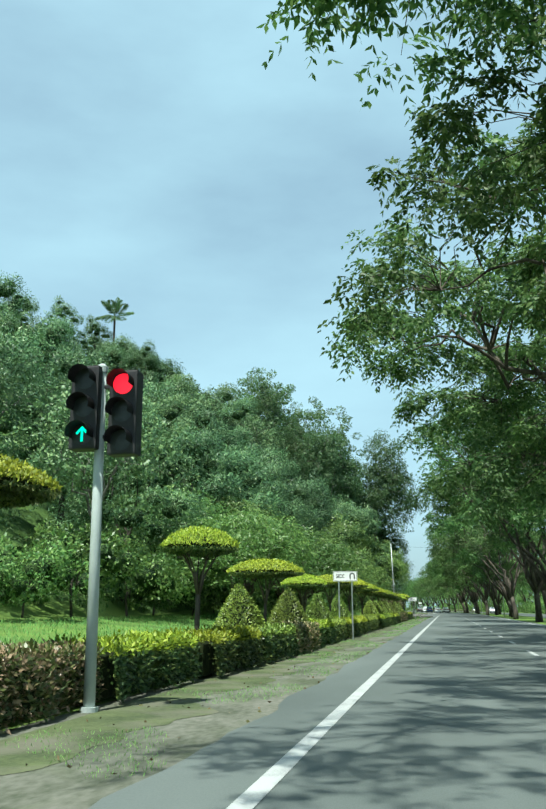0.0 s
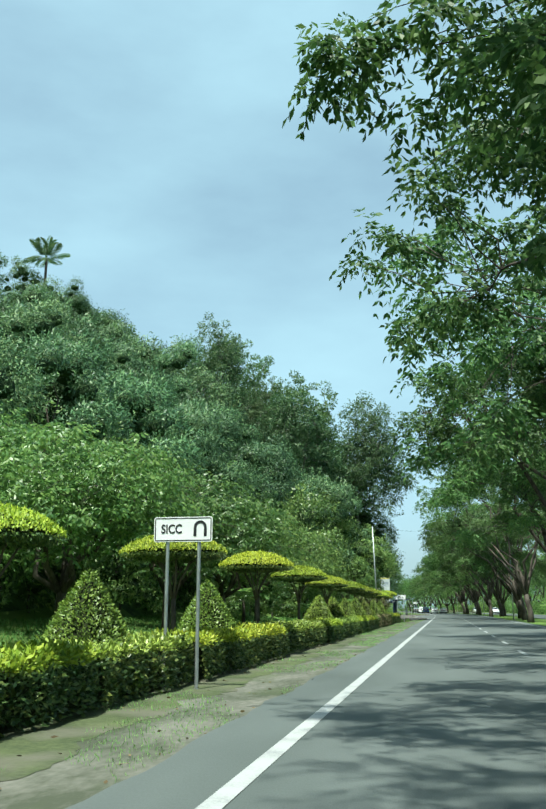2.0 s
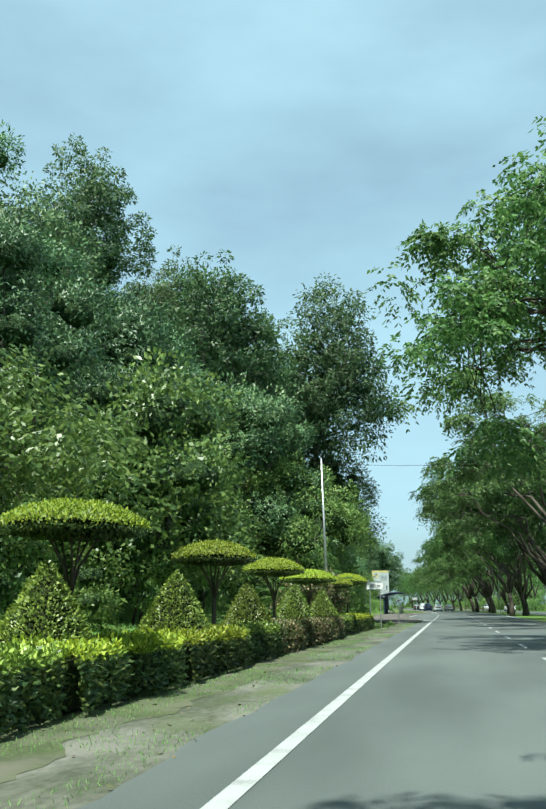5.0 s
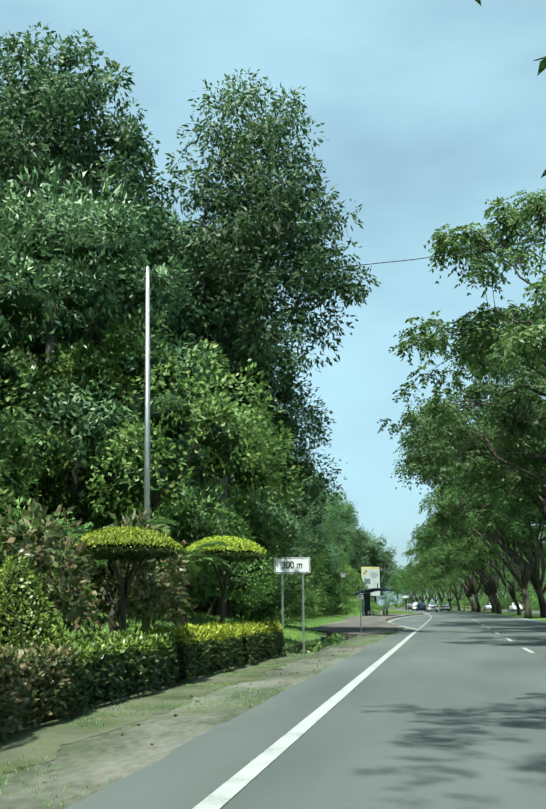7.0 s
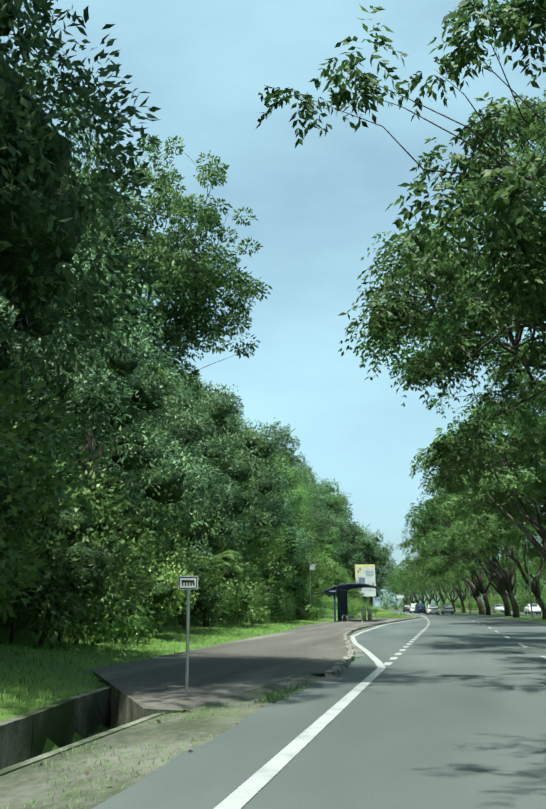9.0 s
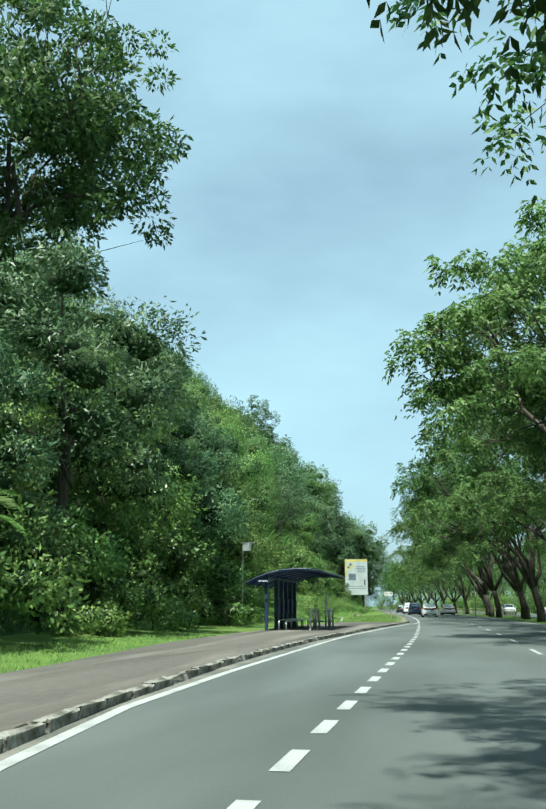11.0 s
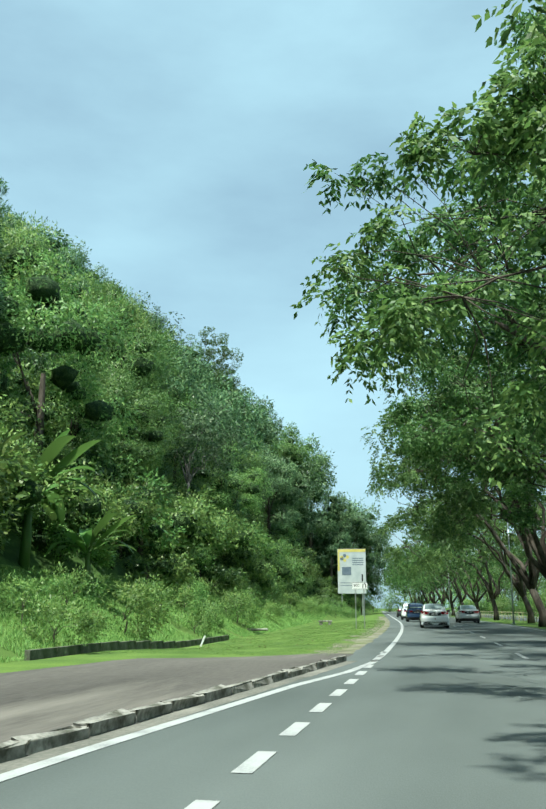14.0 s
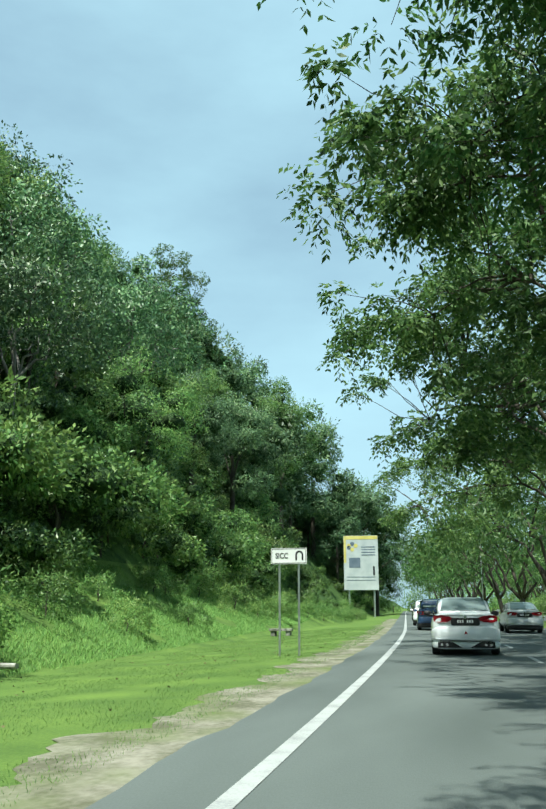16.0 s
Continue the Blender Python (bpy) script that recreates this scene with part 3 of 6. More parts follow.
def lobed_tree(seed, height, radius, low, n_lobe, lobe_r, per, leaf, width, trunk_r, mat, loose=0.06, whole=False, filled=True):
    """A jungle tree whose crown is heaped out of rounded leafy lobes."""
    r = np.random.default_rng(seed)
    h = (height - low) / 2
    C, O = [], []
    while len(C) < n_lobe:
        d = rand_dirs(1, r)[0]
        if d[2] < -0.55:
            continue
        k = r.uniform(0.62, 1.02)
        taper = 1 - 0.25 * max(0, d[2])
        C.append((d[0] * k * radius * taper, d[1] * k * radius * taper, low + h + d[2] * k * h))
        O.append(d)
    C, O = np.array(C), np.array(O)
    R = lobe_r * r.uniform(0.6, 1.3, n_lobe)
    L, N = lobe_leaves(C, R, O, per, leaf, width, r)
    # stray sprays that break the outline
    m = max(10, int(n_lobe * per * loose))
    i = r.integers(0, n_lobe, m)
    d = rand_dirs(m, r) * 0.6 + O[i]
    d /= np.linalg.norm(d, axis=1, keepdims=True)
    P = C[i] + d * (R[i] * r.uniform(1.0, 1.35, m))[:, None]
    L2 = leaf_arrays(P, d + r.normal(scale=0.5, size=(m, 3)), leaf * 1.15, width, r)
    cm = leaf_mesh("crown", [(np.concatenate([L, L2]) if whole else slim(np.concatenate([L, L2])), 0)], [mat], np.concatenate([N, d]))
    bm = bmesh.new()
    tube(bm, [(0, 0, -0.6), (r.normal(scale=0.2), r.normal(scale=0.2), low + h * 0.6), (0, 0, low + h)], [trunk_r * 1.3, trunk_r, trunk_r * 0.6], 8)
    for q in range(3):
        tube(bm, branch_pts((0, 0, low + h * 0.6), Vector(C[q]), 0.4, r, 4), [trunk_r * 0.4, trunk_r * 0.3, trunk_r * 0.2, trunk_r * 0.08], 5, False)
    # dark lumps behind the leaf shell close the holes and paint the shaded hollows
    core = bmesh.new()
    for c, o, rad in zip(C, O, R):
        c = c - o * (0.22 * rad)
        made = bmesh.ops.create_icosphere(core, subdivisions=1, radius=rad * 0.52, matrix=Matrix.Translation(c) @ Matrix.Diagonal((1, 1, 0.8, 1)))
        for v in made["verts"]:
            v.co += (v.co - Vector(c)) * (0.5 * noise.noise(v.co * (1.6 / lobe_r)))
    tm = bpy.data.meshes.new("trunk")
    bm.normal_update()
    bm.to_mesh(tm)
    bm.free()
    tm.materials.append(M_BARK)
    if not filled:
        core.free()
        return tm, cm
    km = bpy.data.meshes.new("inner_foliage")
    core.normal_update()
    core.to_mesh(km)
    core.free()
    km.materials.append(M_CROWN_SHADE)
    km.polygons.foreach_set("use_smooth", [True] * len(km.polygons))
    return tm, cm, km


def plant_tree(name, meshes, m, label, category="tree", group=""):
    e = empty(name, m, label, category, group)
    part("trunk", meshes[0], None, e)
    part("crown", meshes[1], None, e)
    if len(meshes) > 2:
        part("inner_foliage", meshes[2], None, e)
    return e


ROADSIDE = [tree_meshes(11, 15.0, 8.8, 4.6, 396, 0, 0.18, 0.078, 2.2, 0.26, M_LEAF_ROAD, 0.48, 0.75, 0.6, 0.6, (-3.6, 0.4), 6, spray=17, boughs=44),
            tree_meshes(12, 14.0, 8.3, 4.4, 396, 0, 0.18, 0.078, 1.8, 0.24, M_LEAF_ROAD, 0.48, 0.75, 0.6, 0.6, (-3.2, -0.6), 5, spray=17, boughs=44),
            tree_meshes(13, 15.6, 9.0, 5.0, 396, 0, 0.18, 0.078, 2.6, 0.28, M_LEAF_ROAD, 0.48, 0.75, 0.6, 0.6, (-3.9, 0.0), 7, spray=17, boughs=44),
            tree_meshes(16, 14.5, 8.5, 4.8, 396, 0, 0.18, 0.078, 2.2, 0.26, M_LEAF_ROAD, 0.48, 0.75, 0.6, 0.6, (-3.0, 0.8), 6, spray=17, boughs=44)]
DISTANT = [tree_meshes(14, 14.5, 8.2, 3.6, 120, 38, 0.55, 0.27, 2.2, 0.26, M_LEAF_ROAD, 1.1, 0.3, 0.6, 0.45, (-2.0, 0.0), 5),
           tree_meshes(15, 13.5, 7.6, 3.4, 120, 38, 0.55, 0.27, 2.0, 0.26, M_LEAF_ROAD, 1.1, 0.3, 0.6, 0.45, (-1.5, 0.0), 5)]
r0 = np.random.default_rng(5)
# y, offset, scale, form and turn of the trees along the median
MEDIAN_NEAR = [(7.5, 8.6, 1.04, 2, 0), (13.8, 8.8, 0.92, 2, -35), (27.1, 7.8, 0.99, 2, 16), (34.1, 8.3, 0.97, 0, -23), (49.9, 10.2, 1.11, 3, 68), (58.6, 7.4, 0.98, 0, 53),
               (80.9, 8.3, 1.0, 2, 79), (85.1, 9.7, 1.11, 2, 47), (102.2, 7.9, 0.94, 2, -63), (119.0, 8.8, 0.98, 0, 19), (126.7, 9.5, 1.11, 3, -38)]
MEDIAN_FAR = [(135.8, 9.8, 1.12, 2, 14), (159.4, 7.4, 0.99, 2, -77), (163.8, 9.3, 1.2, 0, 53), (178.5, 11.0, 1.17, 1, 49), (187.0, 9.4, 0.86, 3, 13), (201.2, 8.5, 1.22, 0, 45),
              (214.1, 9.2, 0.98, 2, 16), (221.6, 10.1, 1.22, 2, 55), (229.1, 8.5, 1.13, 2, 47), (236.5, 8.6, 1.16, 0, -22), (251.3, 10.1, 1.01, 3, 5)]
MEDIAN_END = [(268, 9.1, 1.0), (284, 9.1, 1.0), (302, 9.1, 1.0), (320, 9.1, 1.05), (340, 9.1, 1.05), (362, 9, 1.1), (386, 9, 1.1), (412, 9, 1.1), (440, 8, 1.1)]
for y, x, s, form, turn in MEDIAN_NEAR + MEDIAN_FAR:
    plant_tree("roadside_tree", ROADSIDE[form], pose(x - 0.3 + bend(y), y, -0.03, 0, 0, math.degrees(heading(y)) + turn) @ Matrix.Scale(s, 4),
               "spreading roadside tree with feathery green leaves in the median", group="median trees")
for i, (y, x, s) in enumerate(MEDIAN_END):
    plant_tree("roadside_tree", DISTANT[i % 2], pose(x + bend(y), y, -0.03, 0, 0, math.degrees(heading(y)) + r0.uniform(-25, 25)) @ Matrix.Scale(s, 4),
               "spreading roadside tree with feathery green leaves in the median", group="median trees")
for i in range(22):
    y = 15 + 19 * i
    plant_tree("far_side_tree", DISTANT[i % 2], pose(25 + bend(y) + r0.uniform(-1, 2), y, 0.0, 0, 0, r0.uniform(0, 360)) @ Matrix.Scale(1.05, 4),
               "broad green tree beyond the opposite carriageway", group="far side trees")

FOREST = [(lobed_tree(21, 12, 4.3, 0.3, 22, 1.4, 620, 0.215, 0.12, 0.20, M_LEAF_DARK), 13.0),
          (lobed_tree(22, 14, 3.6, 0.5, 23, 1.3, 600, 0.21, 0.115, 0.20, M_LEAF_DARK), 15.0),
          (lobed_tree(23, 9.0, 4.4, 0.2, 20, 1.4, 620, 0.22, 0.13, 0.18, M_LEAF_MID), 10.0),
          (lobed_tree(24, 11, 2.9, 0.3, 20, 1.15, 560, 0.20, 0.11, 0.17, M_LEAF_DARK, 0.12), 12.0),
          (lobed_tree(25, 10, 4.0, 0.2, 22, 1.3, 620, 0.20, 0.12, 0.17, M_LEAF_VINE, 0.10), 11.0),
          (tree_meshes(19, 13.5, 4.6, 5.2, 120, 60, 0.25, 0.13, 5.5, 0.17, M_LEAF_DARK, 0.95, 0.6, 0.55, 0.35, (0.6, -0.4), 6, bark=M_BARK_PALE), 13.5)]
UPHILL = [(lobed_tree(26, 12, 4.8, 0.3, 19, 1.65, 290, 0.36, 0.21, 0.20, M_LEAF_DARK), 13.2),
          (lobed_tree(27, 14, 4.0, 0.5, 20, 1.45, 270, 0.34, 0.20, 0.20, M_LEAF_DARK), 15.0),
          (lobed_tree(28, 9.5, 5.0, 0.2, 18, 1.7, 290, 0.36, 0.21, 0.20, M_LEAF_MID), 10.7)]
COLUMN = lobed_tree(39, 13.0, 1.7, 0.2, 26, 1.15, 420, 0.22, 0.12, 0.16, M_LEAF_VINE, 0.14)
THICK = lobed_tree(29, 13, 4.9, 3.2, 26, 1.45, 430, 0.20, 0.088, 0.13, M_LEAF_TALL, 0.12, True)
SHRUB = [lobed_tree(31, 3.2, 2.3, 0.0, 13, 0.85, 190, 0.19, 0.10, 0.05, M_LEAF_VINE, 0.15, True),
         lobed_tree(32, 2.6, 2.1, 0.0, 12, 0.80, 190, 0.18, 0.10, 0.05, M_LEAF_MID, 0.15, True),
         lobed_tree(33, 4.0, 2.0, 0.1, 14, 0.80, 180, 0.19, 0.085, 0.05, M_LEAF_MID, 0.18, True)]
BUSH = [lobed_tree(35, 2.6, 2.2, 0.0, 11, 0.9, 150, 0.24, 0.14, 0.05, M_LEAF_VINE, 0.25, False, False),
        lobed_tree(36, 2.2, 2.2, 0.0, 11, 0.8, 150, 0.24, 0.12, 0.05, M_LEAF_VINE, 0.25, False, False)]
r1 = np.random.default_rng(9)


def on_ground(x, y, sink=0.2):
    X = x + bend(y)
    return X, y, ground_z(X, y) - sink


ru = np.random.default_rng(77)
for k in range(84):
    y = 98 + 2.3 * k + ru.uniform(-0.8, 0.8)
    x = -lerp_table(FOOT, y) - (1.8, 4.6, 7.0)[k % 3] + ru.uniform(-0.6, 0.6)
    plant_tree("shrub", SHRUB[k % 3], pose(*on_ground(x, y, 0.3), 0, 0, 71 * k) @ Matrix.Scale(ru.uniform(1.0, 1.5), 4),
               "tall leafy green shrub filling the slope between the trees", "shrub", "slope undergrowth")

# height of the treetops along the hill, 14 m and 38 m from the road
TOP_NEAR = [(30, 11), (60, 14), (80, 18.5), (100, 20.5), (120, 22.5), (140, 23), (160, 25.5), (172, 23), (182, 17), (200, 18), (225, 18.5), (245, 21), (265, 21), (285, 26.5), (300, 28.5),
            (320, 31.5), (350, 36), (400, 43)]
TOP_FAR = [(30, 26), (60, 28), (70, 31), (80, 31.5), (90, 34.2), (105, 37), (120, 37), (140, 41), (160, 44.5), (180, 43.5), (200, 40.5), (220, 40.5), (245, 43), (265, 43), (285, 47.5),
           (300, 48.5), (320, 53), (350, 56), (400, 56)]


def canopy_room(x, y):
    """Room for a tree between the slope and the treetop line at an offset from the road."""
    near, far = lerp_table(TOP_NEAR, y), lerp_table(TOP_FAR, y)
    return near + (far - near) * (-x - 1.5 - 14) / 24 - on_ground(x, y, 0.4)[2]


y = 26.0
while y < 470:
    foot = lerp_table(FOOT, y)
    for row, d in enumerate((2.2, 8.5, 15, 22, 30, 39)):
        yy, x = y + r1.uniform(-3, 3), -foot - d + r1.uniform(-2.2, 2.2)
        s = r1.uniform(0.75, 1.3)
        if 188 < yy < 290:
            x -= 3.0
        elif 290 <= yy < 342:
            x -= 4.5
        if yy < -x / 0.58 - 4 or (row > 2 and yy > 345) or (row < 2 and 290 < yy < 341) or (row == 0 and 197 < yy < 212):
            continue
        near = row < 2 and yy < 285
        kind, tall = FOREST[(0, 1, 3, 5, 2, 4, 4)[r1.integers(0, 4) if yy < 150 else r1.integers(3, 7) if 198 < yy < 250 else r1.integers(0, 6)]] if near else UPHILL[r1.integers(0, 2 if yy < 150 else 3)]
        s = min(s, canopy_room(x, yy) / tall * r1.uniform(0.9, 1.08))
        if s < 0.3:
            continue
        plant_tree("forest_tree", kind, pose(*on_ground(x, yy, 0.4), 0, 0, r1.uniform(0, 360)) @ Matrix.Scale(s, 4),
                   "dense dark green jungle tree on the hillside", group="hillside trees")
    y += 7.0
y = 24.0
while y < 400:
    foot = lerp_table(FOOT, y)
    for d in (-0.8, 2.2, 5.5) if y < 300 else (-0.8, 2.2):
        yy, x = y + r1.uniform(-1.5, 1.5), -foot - d + r1.uniform(-0.8, 0.8)
        if (d == 5.5 and r1.uniform() < 0.75) or (d == 2.2 and r1.uniform() < 0.4) or (d < 0 and 196 < yy < 290) or (d < 3 and 296 < yy < 341) or (d > 2 and 201 < yy < 205):
            continue
        plant_tree("shrub", SHRUB[r1.integers(0, 3)], pose(*on_ground(x, yy, 0.15), 0, 0, r1.uniform(0, 360)) @ Matrix.Scale(r1.uniform(0.6, 1.15) * (0.6 if 288 < yy < 342 else 1.0), 4),
                   "leafy green shrub at the foot of the hillside", "shrub", "hillside shrubs")
    if 188 < y < 296:
        for d in (0.9, 3.4, 6.0):
            yy, x = y + r1.uniform(-1.8, 1.8), -foot - d + r1.uniform(-0.7, 0.7)
            if 200.5 < yy < 205 and 0.5 < d < 4:
                continue
            plant_tree("shrub", SHRUB[r1.integers(0, 3)], pose(*on_ground(x, yy, 0.5), 0, 0, r1.uniform(0, 360)) @ Matrix.Scale(r1.uniform(0.75, 1.25), 4),
                       "leafy green vine-covered shrub on the steep hillside", "shrub", "hillside shrubs")
    if y > 192 and y < 330:
        for d in ((-4.0, -3.0, -2.0, -1.0) if y < 224 else (-3.0, -1.0)):
            yy, x = y + r1.uniform(-2, 2), -foot - d + r1.uniform(-0.6, 0.6)
            if r1.uniform() < 0.3:
                continue
            plant_tree("shrub", BUSH[r1.integers(0, 2)], pose(*on_ground(x, yy, 0.1), 0, 0, r1.uniform(0, 360)) @ Matrix.Scale(r1.uniform(0.25, 0.6), 4),
                       "low bright green bush on the grassy bank", "shrub", "bank bushes")
    y += 4.2

for x, y, s in ((-35, 350, 2.0), (-44, 346, 2.1), (-40, 330, 1.9), (-34, 297, 1.5), (-28.5, 287, 0.9), (-33, 372, 1.5), (-38, 392, 1.5), (-29, 366, 1.1), (-27, 386, 1.25), (-34, 408, 1.3), (-39, 430, 1.4)):
    X = x - bend(y)
    kind, tall = UPHILL[0 if s < 1.8 else 1]
    s = min(s, canopy_room(X, y) / tall)
    plant_tree("forest_tree", kind, pose(*on_ground(X, y, 0.4), 0, 0, 40 * x) @ Matrix.Scale(s, 4),
               "huge dark green jungle tree at the end of the hill", group="hillside trees")


def tree_to(name, meshes, tall, x, y, top, turn, label, group=""):
    """A tree at a place in the world whose crown reaches the height top."""
    z = ground_z(x, y) - 0.3
    return plant_tree(name, meshes, pose(x, y, z, 0, 0, turn) @ Matrix.Scale((top - z) / tall, 4), label, group=group)


for x, y, top, turn in ((-31.0, 243.4, 32.3, 10), (-32.5, 266.0, 28.0, 70), (-30.3, 258.5, 24.5, 130), (-27.5, 262.0, 19.5, 200), (-33.4, 103.5, 32.0, 40), (-29.2, 316.0, 34.6, 300)):
    tree_to("vine_tree", COLUMN, 14.0, x, y, top, turn, "tall tree trunk wholly draped in green vines", "vine-draped trees")
for x, y, top in ((-31.5, 348, 36.0), (-25.0, 354, 26.5), (-22.8, 362, 25.5), (-27.5, 372, 30.0), (-37.0, 338, 38.0)):
    tree_to("forest_tree", UPHILL[1][0], 15.0, x, y, top, 31 * x, "huge dark green jungle tree behind the billboard", "hillside trees")
DARK_COLUMN = lobed_tree(47, 12.0, 1.9, 0.2, 26, 1.2, 400, 0.22, 0.12, 0.16, M_LEAF_DARK, 0.14)
rv = np.random.default_rng(21)
for k in range(26):
    y = 192 + 4.3 * k + rv.uniform(-1.5, 1.5)
    x = -lerp_table(FOOT, y) - (5.5, 10.0, 15.0)[k % 3] + rv.uniform(-1.5, 1.5)
    tall = min(rv.uniform(8.0, 13.0), canopy_room(x, y) * 1.05)
    plant_tree("vine_tree", (COLUMN, DARK_COLUMN)[k % 2], pose(*on_ground(x, y, 0.3), 0, 0, 83 * k) @ Matrix.Diagonal((0.85, 0.85, tall / 13.5, 1)),
               "tree trunk wholly draped in green vines on the steep slope", "tree", "vine-draped trees")
for x, y, top in ((-46.5, 109.5, 39.6), (-43.0, 104.5, 38.6), (-39.0, 111.0, 38.0)):
    tree_to("forest_tree", UPHILL[0][0], 13.2, x, y, top, 31 * x, "dense dark green jungle tree round the hilltop palm", "hillside trees")
tree_to("forest_tree", FOREST[0][0], 13.0, -30.0, 247.5, 28.6, 80, "dark green tree overhanging the top of the cliff", "hillside trees")
tree_to("forest_tree", FOREST[1][0], 15.0, -36.0, 96.5, 35.0, 20, "tall dark green tree on the crest of the hill", "hillside trees")
tree_to("forest_tree", FOREST[3][0], 12.0, -31.0, 116.5, 35.5, 200, "narrow dark green tree on the crest of the hill", "hillside trees")
# woods that close the view
for i in range(26):
    y, x = 455 + 18 * (i % 3) + r1.uniform(-6, 6), -75 + 6.2 * i
    plant_tree("distant_tree", DISTANT[i % 2], pose(x + bend(y) * 0.6 + 8, y, ground_z(x + bend(y), y) - 0.3 if x < -12 else -0.1, 0, 0, r1.uniform(0, 360)) @ Matrix.Scale(r1.uniform(0.9, 1.2), 4),
               "hazy green tree in the distance", group="distant trees")
for i in range(30):
    x = -85 + 5.0 * i
    plant_tree("distant_shrub", BUSH[i % 2], pose(x, 448 + r1.uniform(-4, 4), ground_z(x, 448) - 0.3, 0, 0, r1.uniform(0, 360)) @ Matrix.Scale(r1.uniform(1.8, 2.6), 4),
               "hazy green shrub in the distance", "shrub", "distant shrubs")
for i in range(60):
    y, x = 10 + 7.0 * i, 23.0 + r1.uniform(-0.8, 3.0)
    plant_tree("far_side_shrub", BUSH[i % 2], pose(x + bend(y), y, -0.1, 0, 0, r1.uniform(0, 360)) @ Matrix.Scale(r1.uniform(0.9, 1.4), 4),
               "leafy green shrub beyond the opposite carriageway", "shrub", "far side shrubs")

# ---------------------------------------------------------------- landmark trees
TALL_DENSE = tree_meshes(40, 25.6, 5.0, 6.5, 430, 66, 0.30, 0.115, 12.0, 0.21, M_LEAF_TALL, 0.8, 0.5, 0.7, 0.55, (1.9, -1.2), 7, bark=M_BARK_PALE)
TALL = tree_meshes(41, 24.5, 6.0, 7.0, 330, 62, 0.34, 0.15, 9.0, 0.22, M_LEAF_TALL, 0.8, 0.6, 0.7, 0.55, (0, 0), 7, bark=M_BARK_PALE)
plant_tree("tall_tree", TALL_DENSE, pose(*on_ground(-9.2, 114.6, 0.2)), "tall dark green tree with drooping leaves and a bare trunk")
plant_tree("dense_tree", THICK, pose(*on_ground(-9.6, 117.2, 0.3), 0, 0, 30), "dense dark green tree beside the drain")
RUST_SHRUB = lobed_tree(37, 2.6, 1.05, 0.3, 14, 0.45, 90, 0.17, 0.08, 0.05, M_LEAF_RUST, 0.3, True, False)
for x, y, s in ((-5.9, 90.3, 0.95), (-5.8, 94.6, 1.0), (-6.1, 96.4, 0.9)):
    plant_tree("garden_shrub", RUST_SHRUB, pose(*on_ground(x, y, 0.1), 0, 0, 70 * y) @ Matrix.Scale(s, 4), "straggly shrub with rusty brown and green leaves behind the hedge", "shrub")
for x, y, s, a in ((-15.0, 109.5, 0.88, 60), (-16.5, 121, 0.73, 140), (-22, 102, 0.72, 200), (-20.0, 112.0, 0.72, 300)):
    plant_tree("tall_tree", TALL, pose(*on_ground(x, y, 0.2), 0, 0, a) @ Matrix.Scale(s, 4), "tall dark green tree on the lower hillside")
AIRY = tree_meshes(42, 17, 5.2, 3.8, 430, 95, 0.22, 0.10, 5.0, 0.22, M_LEAF_ROAD, 0.6, 0.7, 0.6, 0.4, (1.2, 0), 6)
plant_tree("airy_tree", AIRY, pose(*on_ground(-27.0, 172, 0.2), 0, 0, 20) @ Matrix.Scale(2.0, 4), "light green feathery tree leaning out from the hillside")
plant_tree("airy_tree", AIRY, pose(*on_ground(-34.0, 168, 0.2), 0, 0, 130) @ Matrix.Scale(2.0, 4), "feathery green tree rising from the hillside forest")
tree_to("airy_tree", AIRY, 17.0, -36.0, 292.0, 41.5, 200, "thin-leaved pale tree standing out above the forest")
PALE_SHRUB = lobed_tree(34, 3.6, 2.4, 0.0, 17, 0.85, 270, 0.16, 0.085, 0.06, M_LEAF_MID, 0.25, True)
for x, y, s in ((-10.4, 109.5, 1.15), (-9.6, 113.0, 1.0), (-9.8, 117.2, 1.25), (-10.2, 121.5, 1.1), (-11.0, 126.0, 1.2), (-12.0, 105.5, 1.3)):
    plant_tree("shrub", PALE_SHRUB, pose(*on_ground(x, y, 0.15), 0, 0, 53 * y) @ Matrix.Scale(s, 4), "leafy shrub with large pale green leaves above the drain", "shrub", "drain shrubs")
BROAD = lobed_tree(43, 9.0, 3.9, 0.6, 24, 1.35, 420, 0.23, 0.135, 0.18, M_LEAF_MID, 0.15, True)
plant_tree("broad_tree", BROAD, pose(*on_ground(-10.3, 85.5, 0.2)) @ Matrix.Scale(1.0, 4), "bushy tree with large light green leaves behind the hedge")
SMALL = lobed_tree(46, 9.5, 3.7, 0.8, 30, 1.05, 380, 0.19, 0.095, 0.16, M_LEAF_VINE, 0.25, True)
plant_tree("broad_tree", SMALL, pose(*on_ground(-8.6, 103.5, 0.2), 0, 0, 100), "bushy tree with light green leaves near the lamp post")
TIER = tree_meshes(44, 6.6, 4.9, 1.9, 330, 0, 0.17, 0.075, 1.6, 0.16, M_LEAF_MID, 0.85, 0.5, 0.22, 0.3, (0, 0), 7, spray=12)
for x, y, s, a in ((-10.2, 43.0, 0.95, 0), (-10.0, 51.5, 0.98, 70), (-10.2, 60.5, 1.0, 150), (-10.6, 70, 1.0, 220), (-15.5, 47, 1.1, 300), (-15.5, 57, 1.15, 30)):
    plant_tree("spreading_tree", TIER, pose(*on_ground(x, y, 0.2), 0, 0, a) @ Matrix.Scale(s, 4), "low spreading tree with layered light green branches",
               group="layered trees on the lawn")


